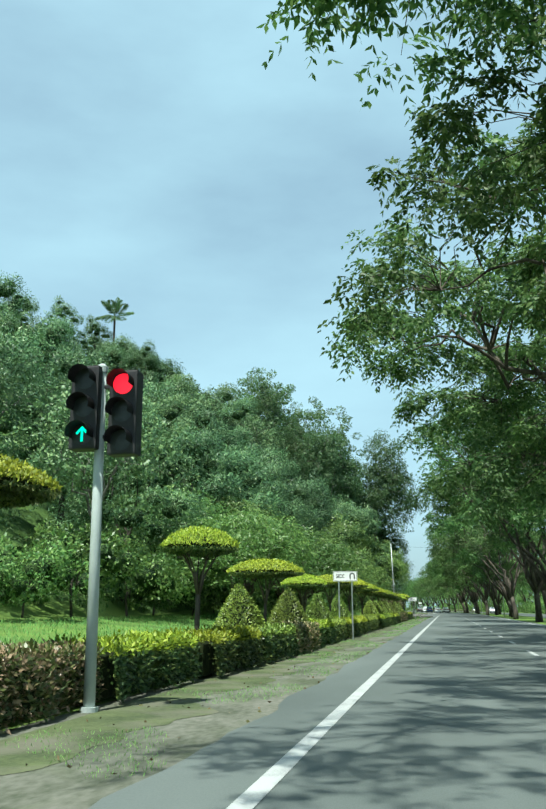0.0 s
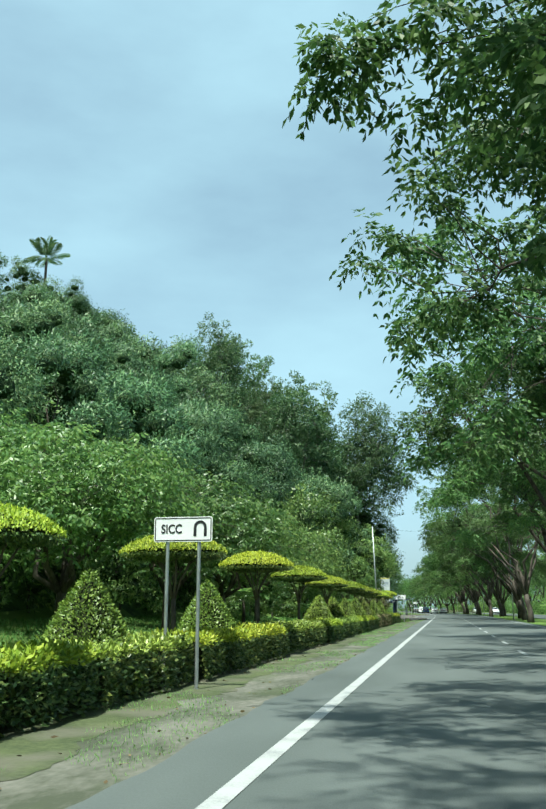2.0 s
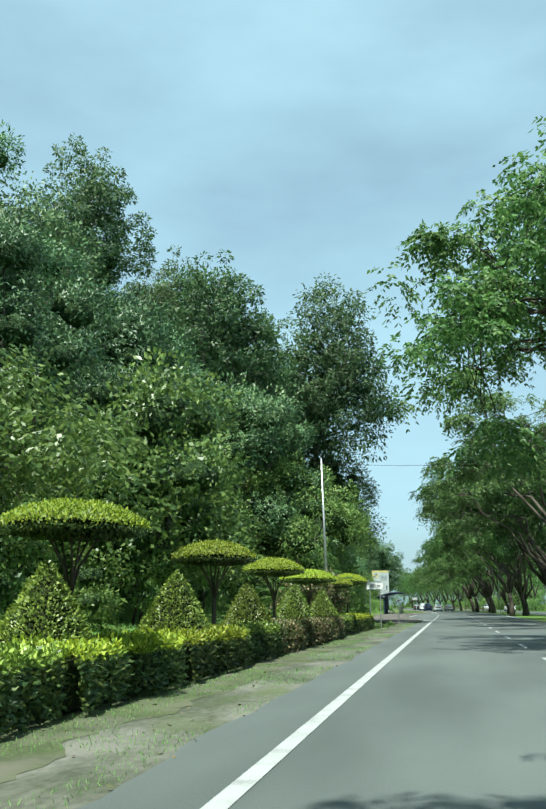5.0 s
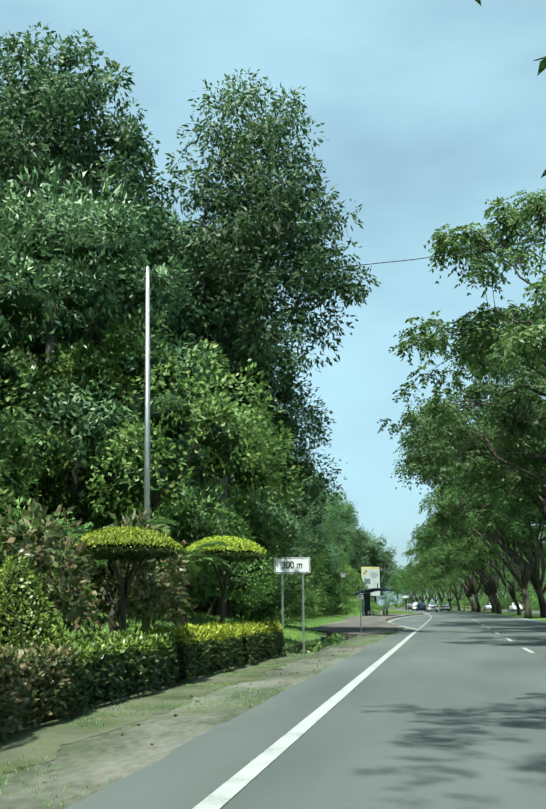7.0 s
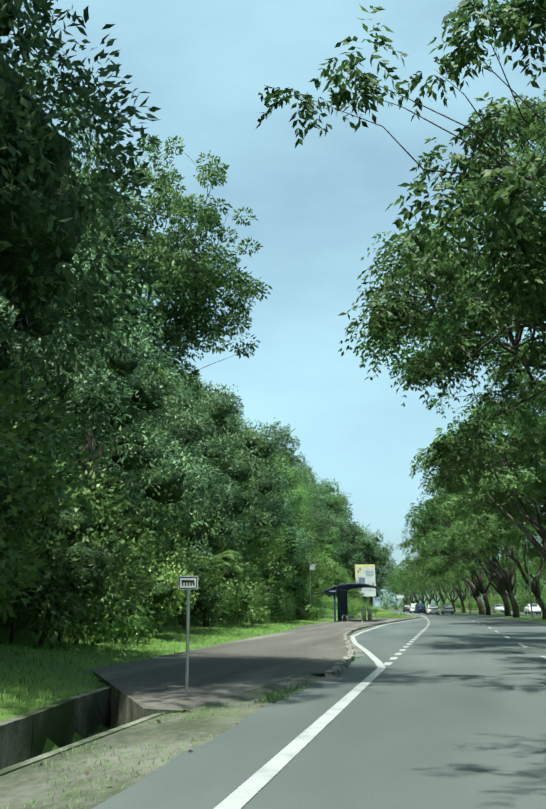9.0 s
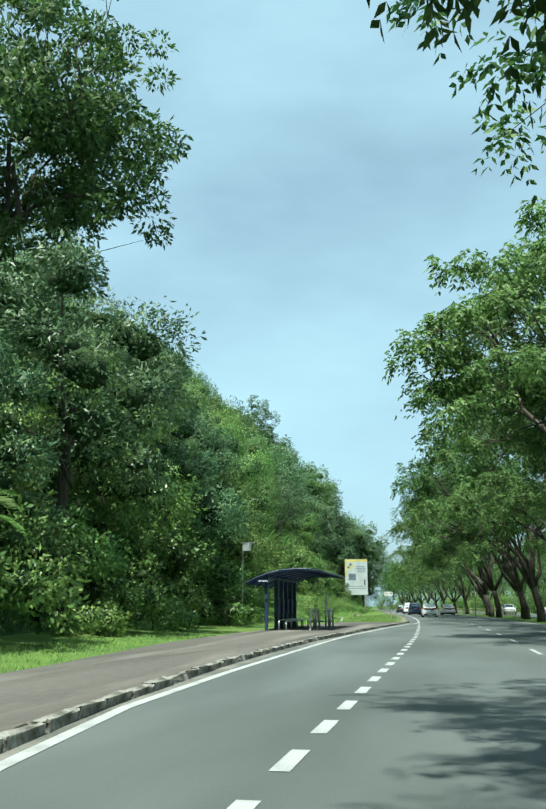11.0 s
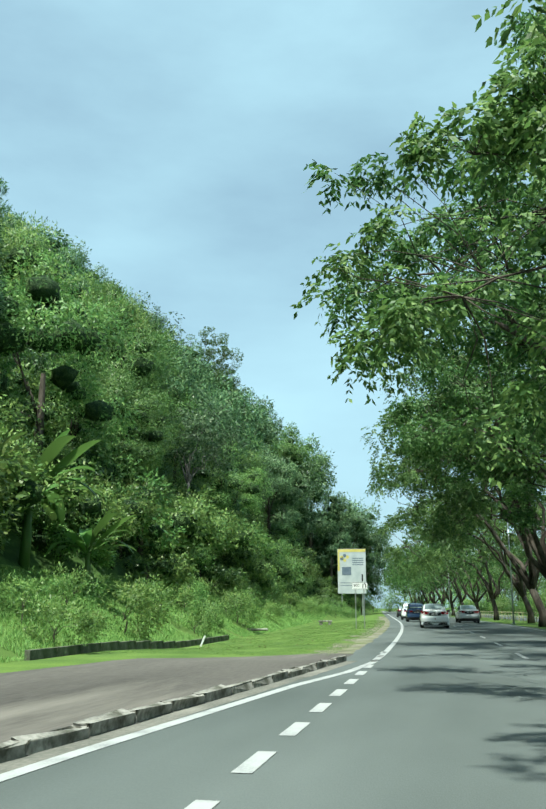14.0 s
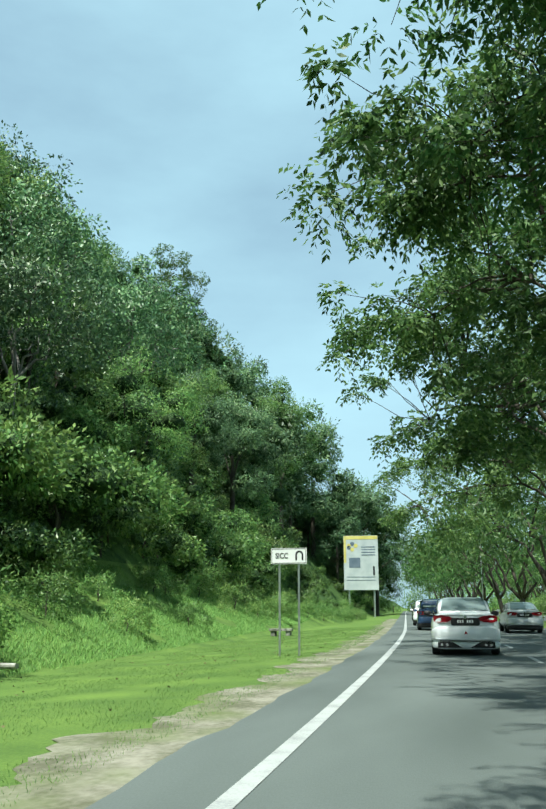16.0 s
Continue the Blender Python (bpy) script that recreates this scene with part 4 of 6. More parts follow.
# ---------------------------------------------------------------- hedge and topiary
def hedge_mesh(seed, length, h, w, mats, n):
    r = np.random.default_rng(seed)
    u = r.uniform(-length / 2, length / 2, n)
    side = r.choice(4, n, p=[0.44, 0.36, 0.14, 0.06])
    x, z = np.zeros(n), np.zeros(n)
    wob = 0.05 * np.sin(u * 2.1 + seed) + 0.04 * np.sin(u * 5.3)
    x = np.where(side == 0, w / 2 + wob + r.normal(scale=0.035, size=n), np.where(side == 2, -w / 2 + r.normal(scale=0.04, size=n), r.uniform(-w / 2, w / 2, n)))
    z = np.where(side == 1, h + 0.5 * wob + r.normal(scale=0.04, size=n), np.where(side == 3, r.uniform(0.3, h, n), h * r.uniform(0.04, 1.0, n) ** 0.8))
    x = np.where(side == 0, x - 0.10 * (z / h) ** 4, x)
    P = np.stack([x, u, z], 1)
    D = rand_dirs(n, r) * 0.8
    D[:, 0] += np.where(side == 0, 0.8, np.where(side == 2, -0.8, 0))
    D[:, 2] += np.where(side == 1, 0.9, 0.15)
    L = leaf_arrays(P, D, 0.085, 0.042, r)
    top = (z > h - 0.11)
    N = rand_dirs(n, r) * 0.55 + np.stack([np.where(side == 0, 0.8, np.where(side == 2, -0.8, 0)), np.zeros(n), np.where(side == 1, 1.0, 0.25)], 1)
    N /= np.linalg.norm(N, axis=1, keepdims=True)
    # yellow-green tips on top; the darker side colour includes some of the sides' shade
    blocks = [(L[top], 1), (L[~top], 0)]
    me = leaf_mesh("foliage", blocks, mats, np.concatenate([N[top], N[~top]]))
    return me


def twig_mesh(seed, length, h, w):
    """Stems of the hedge, and a solid box that stands for the shade inside it."""
    r = np.random.default_rng(seed)
    bm = bmesh.new()
    for i in range(int(length * 7)):
        y, x = r.uniform(-length / 2, length / 2), r.uniform(-w / 4, w / 4)
        tube(bm, [(x, y, -0.05), (x + r.normal(scale=0.05), y + r.normal(scale=0.06), h * 0.5), (x + r.normal(scale=0.1), y + r.normal(scale=0.12), h * 0.92)],
             [0.014, 0.01, 0.005], 4, False)
    # added box, coloured as the darkness deep between the leaves
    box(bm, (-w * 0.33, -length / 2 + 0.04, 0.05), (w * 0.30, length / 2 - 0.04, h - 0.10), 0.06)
    return bm


# near-black colour that holds the shade inside hedge, cones and caps
M_INNER_SHADE = surface("inner_shade", (0.008, 0.012, 0.005), (0.03, 0.04, 0.015), 9, 6, 0.95, spec=0.1, bump=1.0, fine=40)
HEDGES = []
for k, mats in enumerate(([M_LEAF_SHADED, M_LEAF_GOLD], [M_LEAF_SHADED, M_LEAF_CONE], [M_LEAF_RUST, M_LEAF_RUST])):
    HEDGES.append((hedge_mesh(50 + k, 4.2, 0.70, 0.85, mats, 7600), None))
inner_me = bpy.data.meshes.new("stems_with_shade")
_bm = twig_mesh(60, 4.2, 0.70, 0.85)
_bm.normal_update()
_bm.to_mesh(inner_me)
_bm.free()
inner_me.materials.append(M_INNER_SHADE)
HEDGE_LABEL = ("clipped hedge with yellow-green tips beside the road", "clipped dark green hedge beside the road", "clipped hedge with rusty red-brown leaves beside the road")
seq = [2, 2, 0, 0, 1, 2, 0, 1, 0, 0, 1, 1, 0, 1, 1, 0, 0, 1, 2, 2, 2, 1, 0, 0]
for i in range(24):
    y = 4.6 + 4.12 * i
    if y > 100:
        break
    k = seq[i]
    e = empty("hedge", pose(-4.55 - 0.5 * (1 - smooth(9.0, 17.5, y)) + 0.06 * math.sin(i * 1.7), y, -0.03, 0, 0, 0), HEDGE_LABEL[k], "hedge", "roadside hedge")
    part("foliage", HEDGES[k][0], None, e)
    part("stems_and_shade", inner_me, None, e)


def cone_mesh(seed, n, h, rad):
    r = np.random.default_rng(seed)
    t = 1 - np.sqrt(r.uniform(0, 1, n))
    a = r.uniform(0, 2 * math.pi, n)
    prof = rad * (1 - t ** 1.45) * (1 + 0.05 * np.sin(3 * a + seed)) + r.normal(scale=0.02, size=n)
    P = np.stack([prof * np.cos(a), prof * np.sin(a), t * h], 1)
    D = np.stack([np.cos(a), np.sin(a), np.full(n, 0.6)], 1) + 0.7 * rand_dirs(n, r)
    N = np.stack([np.cos(a), np.sin(a), np.full(n, 0.7)], 1)
    return leaf_mesh("foliage", [(leaf_arrays(P, D, 0.056, 0.034, r), 0)], [M_LEAF_CONE], N / np.linalg.norm(N, axis=1, keepdims=True))


def revolve(prof, seg=20):
    bm = bmesh.new()
    rings = [[bm.verts.new((rr * math.cos(2 * math.pi * k / seg), rr * math.sin(2 * math.pi * k / seg), z)) for k in range(seg)] for rr, z in prof]
    for a, b in zip(rings, rings[1:]):
        for k in range(seg):
            bm.faces.new((a[k], a[(k + 1) % seg], b[(k + 1) % seg], b[k]))
    bm.faces.new(rings[0][::-1])
    bm.faces.new(rings[-1])
    return bm


def to_mesh(name, bm, mat, sm=False):
    me = bpy.data.meshes.new(name)
    bm.normal_update()
    bm.to_mesh(me)
    bm.free()
    me.materials.append(mat)
    if sm:
        me.polygons.foreach_set("use_smooth", [True] * len(me.polygons))
    return me


CONES = [cone_mesh(70 + k, 11500, 1.62, 0.76) for k in range(2)]
# solid core in the shade colour, seen through gaps in the cone's leaves
core_me = to_mesh("cone_shade", revolve([(0.69, 0.0), (0.63, 0.4), (0.49, 0.8), (0.27, 1.15), (0.06, 1.44)]), M_INNER_SHADE, True)
for i, (y, s) in enumerate(((20.0, 1.02), (26.5, 1.05), (32.7, 1.0), (39.0, 1.03), (55.8, 1.0), (60.2, 1.0), (65.2, 1.0), (70.5, 1.05), (76.2, 1.0), (82.8, 1.08), (89.1, 1.03))):
    e = empty("cone_topiary", pose(-4.95, y, 0.12, 0, 0, 47 * i) @ Matrix.Scale(s, 4), "conical clipped shrub with small yellow-green leaves behind the hedge", "topiary", "cone shrubs")
    part("foliage", CONES[i % 2], None, e)
    part("cone_shade", core_me, None, e)


def dome_mesh(seed, n, rad, h):
    r = np.random.default_rng(seed)
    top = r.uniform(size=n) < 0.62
    a = r.uniform(0, 2 * math.pi, n)
    q = np.sqrt(r.uniform(0, 1, n))
    wob = 1 + 0.05 * np.sin(2 * a + seed) + 0.03 * np.sin(5 * a)
    rr = rad * q * wob
    z = np.where(top, h * (1 - q ** 2.4) + r.normal(scale=0.02, size=n), -0.10 * (1 - q ** 2) - 0.05 * r.uniform(0, 1, n))
    P = np.stack([rr * np.cos(a), rr * np.sin(a), z], 1)
    D = 0.7 * rand_dirs(n, r) + np.stack([0.5 * q * np.cos(a), 0.5 * q * np.sin(a), np.where(top, 0.8, -0.5)], 1)
    L = leaf_arrays(P, D, 0.052, 0.032, r)
    N = np.stack([0.7 * q ** 2 * np.cos(a), 0.7 * q ** 2 * np.sin(a), np.where(top, 1.0, -1.0)], 1) + 0.35 * rand_dirs(n, r)
    N /= np.linalg.norm(N, axis=1, keepdims=True)
    # golden leaves above, darker ones below: the underside's shade is in the leaf colour
    return leaf_mesh("cap", [(L[top], 0), (L[~top], 1)], [M_LEAF_GOLD, M_LEAF_SHADED], np.concatenate([N[top], N[~top]]))


def umbrella_trunk(seed, h, rad):
    r = np.random.default_rng(seed)
    bm = bmesh.new()
    lx = 0.0
    f = Vector((lx, 0, h * 0.66))
    tube(bm, [(0, 0, -0.1), (lx * 0.4, 0.02, h * 0.3), f], [0.062, 0.048, 0.042], 8)
    return bm


def umbrella_branch(h, rad):
    return tube(bmesh.new(), [(0, 0, h * 0.58), (rad * 0.12, 0.02, h * 0.76), (rad * 0.36, -0.02, h * 0.92), (rad * 0.75, 0, h + 0.03)], [0.03, 0.022, 0.016, 0.008], 6)


BRANCH = to_mesh('branch', umbrella_branch(2.15, 1.0), M_BARK, True)
DOMES = [dome_mesh(80 + k, 12500, 1.08, 0.30) for k in range(2)]
# solid lens in the shade colour, filling the cap between its leaves
dome_core = to_mesh("cap_shade", revolve([(0.25, -0.10), (0.8, -0.04), (0.95, 0.02), (0.85, 0.10), (0.5, 0.22), (0.1, 0.27)]), M_INNER_SHADE, True)
TRUNKS = [to_mesh("trunk", umbrella_trunk(90 + k, 2.15, 1.0), M_BARK, True) for k in range(3)]
for i, (y, x, s) in enumerate(((10.2, -6.4, 1.3), (16.7, -5.0, 1.13), (23.3, -5.0, 1.02), (30.0, -5.0, 0.95), (36.8, -5.0, 1.05), (44.2, -5.0, 1.1), (51.2, -5.0, 1.08), (58.6, -5.0, 1.05),
                               (66.0, -5.0, 1.05), (73.3, -5.0, 1.04), (79.8, -5.0, 1.03), (86.2, -5.0, 1.0), (92.8, -5.0, 0.98), (99.6, -5.15, 1.13))):
    e = empty("umbrella_topiary", pose(x, y, -0.03, 0, 0, 61 * i) @ Matrix.Scale(s, 4), "clipped shrub with a flat yellow-green dome on a thin trunk", "topiary", "umbrella shrubs")
    part("trunk", TRUNKS[i % 3], None, e)
    for k in range(7):
        b_ = part("branch", BRANCH, None, e)
        b_.matrix_basis = pose(0, 0, 0, 0, 0, 51.4 * k + 17 * math.sin(k * 2.3 + i)) @ Matrix.Diagonal((0.85, 0.85, 1, 1))
    cap = part("cap", DOMES[i % 2], None, e, "clipped yellow-green leaf dome")
    wide = (0.9, 0.66, 0.92, 0.80, 0.88, 0.82, 0.9, 0.84, 0.88, 0.82, 0.78, 0.92, 0.88, 0.84, 0.86)[i]
    cap.matrix_basis = pose(0, 0, 2.15) @ Matrix.Diagonal((wide, wide, 1, 1))
    cc = part("cap_shade", dome_core, None, e)
    cc.matrix_basis = pose(0, 0, 2.15) @ Matrix.Diagonal((wide, wide, 1, 1))


# ---------------------------------------------------------------- signs
def rounded_plate(w, h, r, y, t, seg=5):
    """A flat plate in xz with rounded corners, facing -y, front at y."""
    bm = bmesh.new()
    pts = []
    for cx, cz, a0 in ((w / 2 - r, h / 2 - r, 0), (-w / 2 + r, h / 2 - r, 90), (-w / 2 + r, -h / 2 + r, 180), (w / 2 - r, -h / 2 + r, 270)):
        for k in range(seg + 1):
            a = radians(a0 + 90 * k / seg)
            pts.append((cx + r * math.cos(a), cz + r * math.sin(a)))
    f = [bm.verts.new((x, y, z)) for x, z in pts]
    b = [bm.verts.new((x, y + t, z)) for x, z in pts]
    bm.faces.new(f)
    bm.faces.new(b[::-1])
    n = len(pts)
    for k in range(n):
        bm.faces.new((f[k], b[k], b[(k + 1) % n], f[(k + 1) % n]))
    return bm


def text_mesh(s, size, mat, bold=0.0):
    cu = bpy.data.curves.new("lettering", "FONT")
    cu.body, cu.size, cu.align_x, cu.align_y, cu.extrude, cu.offset = s, size, "CENTER", "CENTER", 0.002, bold
    ob = bpy.data.objects.new("lettering", cu)
    scene.collection.objects.link(ob)
    bpy.context.view_layer.update()
    me = bpy.data.meshes.new_from_object(ob.evaluated_get(bpy.context.evaluated_depsgraph_get()))
    bpy.data.objects.remove(ob)
    bpy.data.curves.remove(cu)
    me.materials.clear()
    me.materials.append(mat)
    return me


def ring_plate(w, h, r, line, y):
    """A thin border line just inside a plate's edge."""
    bm = bmesh.new()
    def outline(ww, hh, rr):
        out = []
        for cx, cz, a0 in ((ww / 2 - rr, hh / 2 - rr, 0), (-ww / 2 + rr, hh / 2 - rr, 90), (-ww / 2 + rr, -hh / 2 + rr, 180), (ww / 2 - rr, -hh / 2 + rr, 270)):
            for k in range(6):
                a = radians(a0 + 18 * k)
                out.append(bm.verts.new((cx + rr * math.cos(a), y, cz + rr * math.sin(a))))
        return out
    a, b = outline(w, h, r), outline(w - 2 * line, h - 2 * line, max(r - line, 0.005))
    n = len(a)
    for k in range(n):
        bm.faces.new((a[k], b[k], b[(k + 1) % n], a[(k + 1) % n]))
    return bm


def road_sign(m, text, label, w=0.97, h=0.40, top=2.66, arrow=False, posts=(-0.26, 0.26), tint=None):
    e = empty("road_sign", m, label, "road sign")
    for px in posts:
        part("post", tube(bmesh.new(), [(px, 0.045, -0.1), (px, 0.045, top - h * 0.1)], 0.03, 10), M_STEEL, e, "grey steel post")
    zc = top - h / 2
    pl = part("plate", rounded_plate(w, h, 0.035, 0, 0.012), M_SIGNWHITE, e, "white sign plate")
    pl.matrix_basis = pose(0, 0, zc)
    bd = part("border", ring_plate(w - 0.03, h - 0.03, 0.03, 0.016, -0.003), M_SIGNBLACK, pl)
    lt = part("lettering", text_mesh(text, 0.20 if arrow else 0.27, M_SIGNBLACK, 0.004), None, pl, "black lettering")
    lt.matrix_basis = pose(-0.19 if arrow else 0.0, -0.004, 0, 90, 0, 0) @ Matrix.Diagonal((0.82, 1, 1, 1))
    for px in posts:
        part("bracket", boxed((px - 0.05, 0.013, -0.02), (px + 0.05, 0.075, 0.02), 0.004), M_STEEL, pl)
    if arrow:
        bm = bmesh.new()
        pts = [(0.20, -0.115), (0.20, 0.03)] + [(0.285 - 0.085 * math.cos(a), 0.03 + 0.085 * math.sin(a)) for a in np.linspace(0.3, math.pi - 0.3, 8)] + [(0.37, 0.03), (0.37, -0.115)]
        hw = 0.024
        L, R = [], []
        for i, p in enumerate(pts):
            a, b = pts[max(i - 1, 0)], pts[min(i + 1, len(pts) - 1)]
            d = Vector((b[0] - a[0], b[1] - a[1])).normalized()
            L.append(bm.verts.new((p[0] - d.y * hw, -0.004, p[1] + d.x * hw)))
            R.append(bm.verts.new((p[0] + d.y * hw, -0.004, p[1] - d.x * hw)))
        for i in range(len(pts) - 1):
            bm.faces.new((L[i], L[i + 1], R[i + 1], R[i]))
        part("u_turn_mark", bm, M_SIGNBLACK, pl, "black U-turn symbol")
    return e


road_sign(pose(-4.03, 34.2, -0.03, 0, 0, 2), "SICC", "white road sign with black letters and a U-turn symbol", arrow=True)
road_sign(pose(-3.97, 102.4, -0.03, 0, 0, 1), "300 m", "white rectangular distance sign with black letters on two posts", top=2.47, h=0.42, posts=(-0.28, 0.28))
road_sign(pose(-6.75, 227.0, -0.05, 0, 0, 3), "SICC", "white road sign with black U-turn symbol before the grassy bank", top=2.78, h=0.42, arrow=True)

# small plate on a thin post at the head of the bay
e = empty("bus_stop_sign", pose(-3.5, 116.0, -0.05), "small white plate with black symbol on a thin post", "road sign")
part("post", tube(bmesh.new(), [(0, 0, 0), (0, 0, 1.66)], 0.022, 8), M_STEEL, e, "thin grey post")
pl = part("plate", rounded_plate(0.28, 0.18, 0.015, -0.03, 0.008), M_SIGNWHITE, e, "small white plate")
pl.matrix_basis = pose(0, 0, 1.56)
part("border", ring_plate(0.26, 0.16, 0.012, 0.014, -0.033), M_SIGNBLACK, pl)
bm = bmesh.new()
box(bm, (-0.09, -0.034, 0.0), (0.09, -0.032, 0.035))
for k in range(5):
    box(bm, (-0.085 + 0.04 * k, -0.034, -0.04), (-0.065 + 0.04 * k, -0.032, -0.005))
part("symbol", bm, M_SIGNBLACK, pl, "black bars")


# ---------------------------------------------------------------- traffic light
def emitter(name, col, strength):
    m, n, l, b = material(name, 0.4)
    b.inputs["Base Color"].default_value = (*col, 1)
    b.inputs["Emission Color"].default_value = (*col, 1)
    b.inputs["Emission Strength"].default_value = strength
    return m


M_RED = emitter("red_signal", (1.0, 0.01, 0.03), 1.0)
M_GREEN = emitter("green_signal", (0.02, 0.75, 0.45), 0.9)
M_LENS = surface("dark_lens", (0.015, 0.02, 0.02), (0.03, 0.035, 0.035), 9, 3, 0.3, bump=0.0)


def signal_head(parent, x, z_top, n, lit, name):
    hd = part(name, boxed((-0.19, -0.12, -0.37 * n), (0.19, 0.12, 0.0), 0.03), M_BLACK, parent, "black signal head")
    hd.matrix_basis = pose(x, -0.05, z_top)
    for k in range(n):
        zc = -0.185 - 0.37 * k
        bm = bmesh.new()
        bmesh.ops.create_circle(bm, cap_ends=True, segments=28, radius=0.135, matrix=pose(0, -0.125, zc, 90, 0, 0))
        mt = lit.get(k, M_LENS)
        part("lens", bm, M_LENS if mt is M_GREEN else mt, hd, "glowing red lens" if mt is M_RED else "dark lens")
        bm = bmesh.new()
        pr = []
        for yy in (-0.12, -0.33):
            pr.append([bm.verts.new((0.15 * math.cos(a), yy, zc + 0.15 * math.sin(a))) for a in np.linspace(-0.3, math.pi + 0.3, 15)])
        for i in range(14):
            bm.faces.new((pr[0][i], pr[1][i], pr[1][i + 1], pr[0][i + 1]))
        r_ = bmesh.ops.solidify(bm, geom=bm.faces[:], thickness=0.006)
        part("visor", bm, M_BLACK, hd, "black visor")
        if mt is M_GREEN:
            bm = bmesh.new()
            box(bm, (-0.016, -0.132, zc - 0.09), (0.016, -0.128, zc + 0.08))
            for sgn in (-1, 1):
                r_ = bmesh.ops.create_cube(bm, size=1, matrix=pose(sgn * 0.035, -0.130, zc + 0.055, 0, -sgn * 45, 0) @ Matrix.Diagonal((0.03, 0.004, 0.12, 1)))
            part("arrow", bm, M_GREEN, hd, "glowing green arrow")
    return hd


e = empty("traffic_light", pose(-4.40, 10.07, -0.03), "grey traffic light pole with two black heads, one lit red", "traffic light")
part("pole", tube(bmesh.new(), [(0, 0, -0.05), (-0.02, 0, 2.0), (-0.04, 0, 4.25)], [0.072, 0.066, 0.06], 14), M_GREYPAINT, e, "grey painted pole", True)
part("pole_cap", tube(bmesh.new(), [(-0.04, 0, 4.25), (-0.04, 0, 4.33), (-0.04, 0, 4.37)], [0.075, 0.075, 0.03], 14), M_GREYPAINT, e)
part("base_collar", tube(bmesh.new(), [(0, 0, 0), (0, 0, 0.06)], 0.11, 14), M_GREYPAINT, e)
part("bracket", boxed((-0.30, -0.03, 3.35), (0.26, 0.03, 3.40), 0.008), M_BLACK, e)
part("bracket", boxed((-0.30, -0.03, 4.02), (0.26, 0.03, 4.07), 0.008), M_BLACK, e)
signal_head(e, -0.20, 4.31, 3, {2: M_GREEN}, "signal_head")
signal_head(e, 0.33, 4.22, 3, {0: M_RED}, "signal_head")


# ---------------------------------------------------------------- lamp posts
def lamp_post(m, h, label, arm=-0.9):
    e = empty("street_lamp", m, label, "street lamp")
    part("pole", tube(bmesh.new(), [(0, 0, -0.1), (0, 0, h * 0.5), (0, 0, h)], [0.07, 0.058, 0.045], 12), M_STEEL, e, "tapered grey steel pole", True)
    if abs(arm) < 0.5:
        part("pole_cap", tube(bmesh.new(), [(0, 0, h), (0, 0, h + 0.06)], [0.05, 0.03], 10), M_STEEL, e)
        return e
    part("arm", tube(bmesh.new(), [(0, 0, h - 0.05), (arm * 0.4, 0, h + 0.1), (arm, 0, h + 0.14)], [0.045, 0.035, 0.03], 8), M_STEEL, e)
    part("lantern", boxed((arm - 0.35 if arm < 0 else arm - 0.05, -0.1, h + 0.08), (arm + 0.05 if arm < 0 else arm + 0.35, 0.1, h + 0.17), 0.04), M_STEEL, e, "grey lantern")
    part("base_plate", boxed((-0.17, -0.17, 0), (0.17, 0.17, 0.03), 0.005), M_STEEL, e)
    return e


lamp_post(pose(-5.62, 95.7, 0.0, 0, -1.7, 0), 8.2, "slim grey street lamp rising behind the hedge", 0.06)
for y in (60, 122, 184, 246, 308):
    lamp_post(pose(7.6 + bend(y), y, 0.0), 8.5, "slim grey street lamp in the median between trees", -0.9)

# ---------------------------------------------------------------- bus bay: pavement, kerb, drain
KERB = [(-2.0, 120.0), (-2.25, 125.0), (-2.6, 128.0), (-3.1, 131.7), (-3.7, 136.0), (-4.15, 140.0), (-4.6, 147.0), (-4.72, 153.0), (-4.7, 160.0), (-4.5, 165.0), (-4.2, 173.0),
        (-3.7, 182.0), (-3.25, 189.5), (-3.0, 194.0)]


def kerb_x(y):
    for (xa, a), (xb, b) in zip(KERB, KERB[1:]):
        if y <= b:
            return xa + (xb - xa) * max(0.0, (y - a) / (b - a))
    return KERB[-1][0]


def back_x(y):
    return -lerp_table([(112, 5.9), (121, 6.6), (140, 7.4), (160, 8.9), (180, 8.9), (192, 7.6), (197.5, 4.4)], y)


verts, faces = [], []
ys_ = list(np.arange(119.4, 197.6, 1.2))
for y in ys_:
    for c in range(7):
        x = kerb_x(y) - 0.16 + (back_x(y) - kerb_x(y) + 0.16) * c / 6
        verts.append((x, y, 0.085 - 0.10 * smooth(191.5, 195.0, y) + 0.012 * noise.noise((x, y * 0.7, 0.0))))
for j in range(len(ys_) - 1):
    for c in range(6):
        a = j * 7 + c
        faces.append((a, a + 7, a + 8, a + 1))
M_WALK = surface("worn_paving", (0.062, 0.059, 0.053), (0.134, 0.127, 0.113), 0.45, 9, 0.92, spec=0.15, bump=0.5, fine=24, fine_amount=0.45, lo=0.3, hi=0.7,
                 stretch=(1.0, 0.10, 1.0), stain=(0.19, 0.18, 0.155), stain_scale=0.75, stain_at=(0.5, 0.68))
pav = tagged(new("pavement", mesh_from("pavement", verts, faces, M_WALK, True)), "worn brown-grey paved footway behind the bus bay", "pavement", kind="structure")

# asphalt of the bay, out to the kerb
verts, faces = [], []
ys_ = list(np.arange(119.6, 197.0, 1.0))
for y in ys_:
    for c in range(4):
        verts.append((kerb_x(y) - 0.06 + (-1.85 + bend(y) - kerb_x(y) + 0.06) * c / 3, y, 0.0006))
faces = [(j * 4 + c, j * 4 + c + 1, j * 4 + c + 5, j * 4 + c + 4) for j in range(len(ys_) - 1) for c in range(3)]
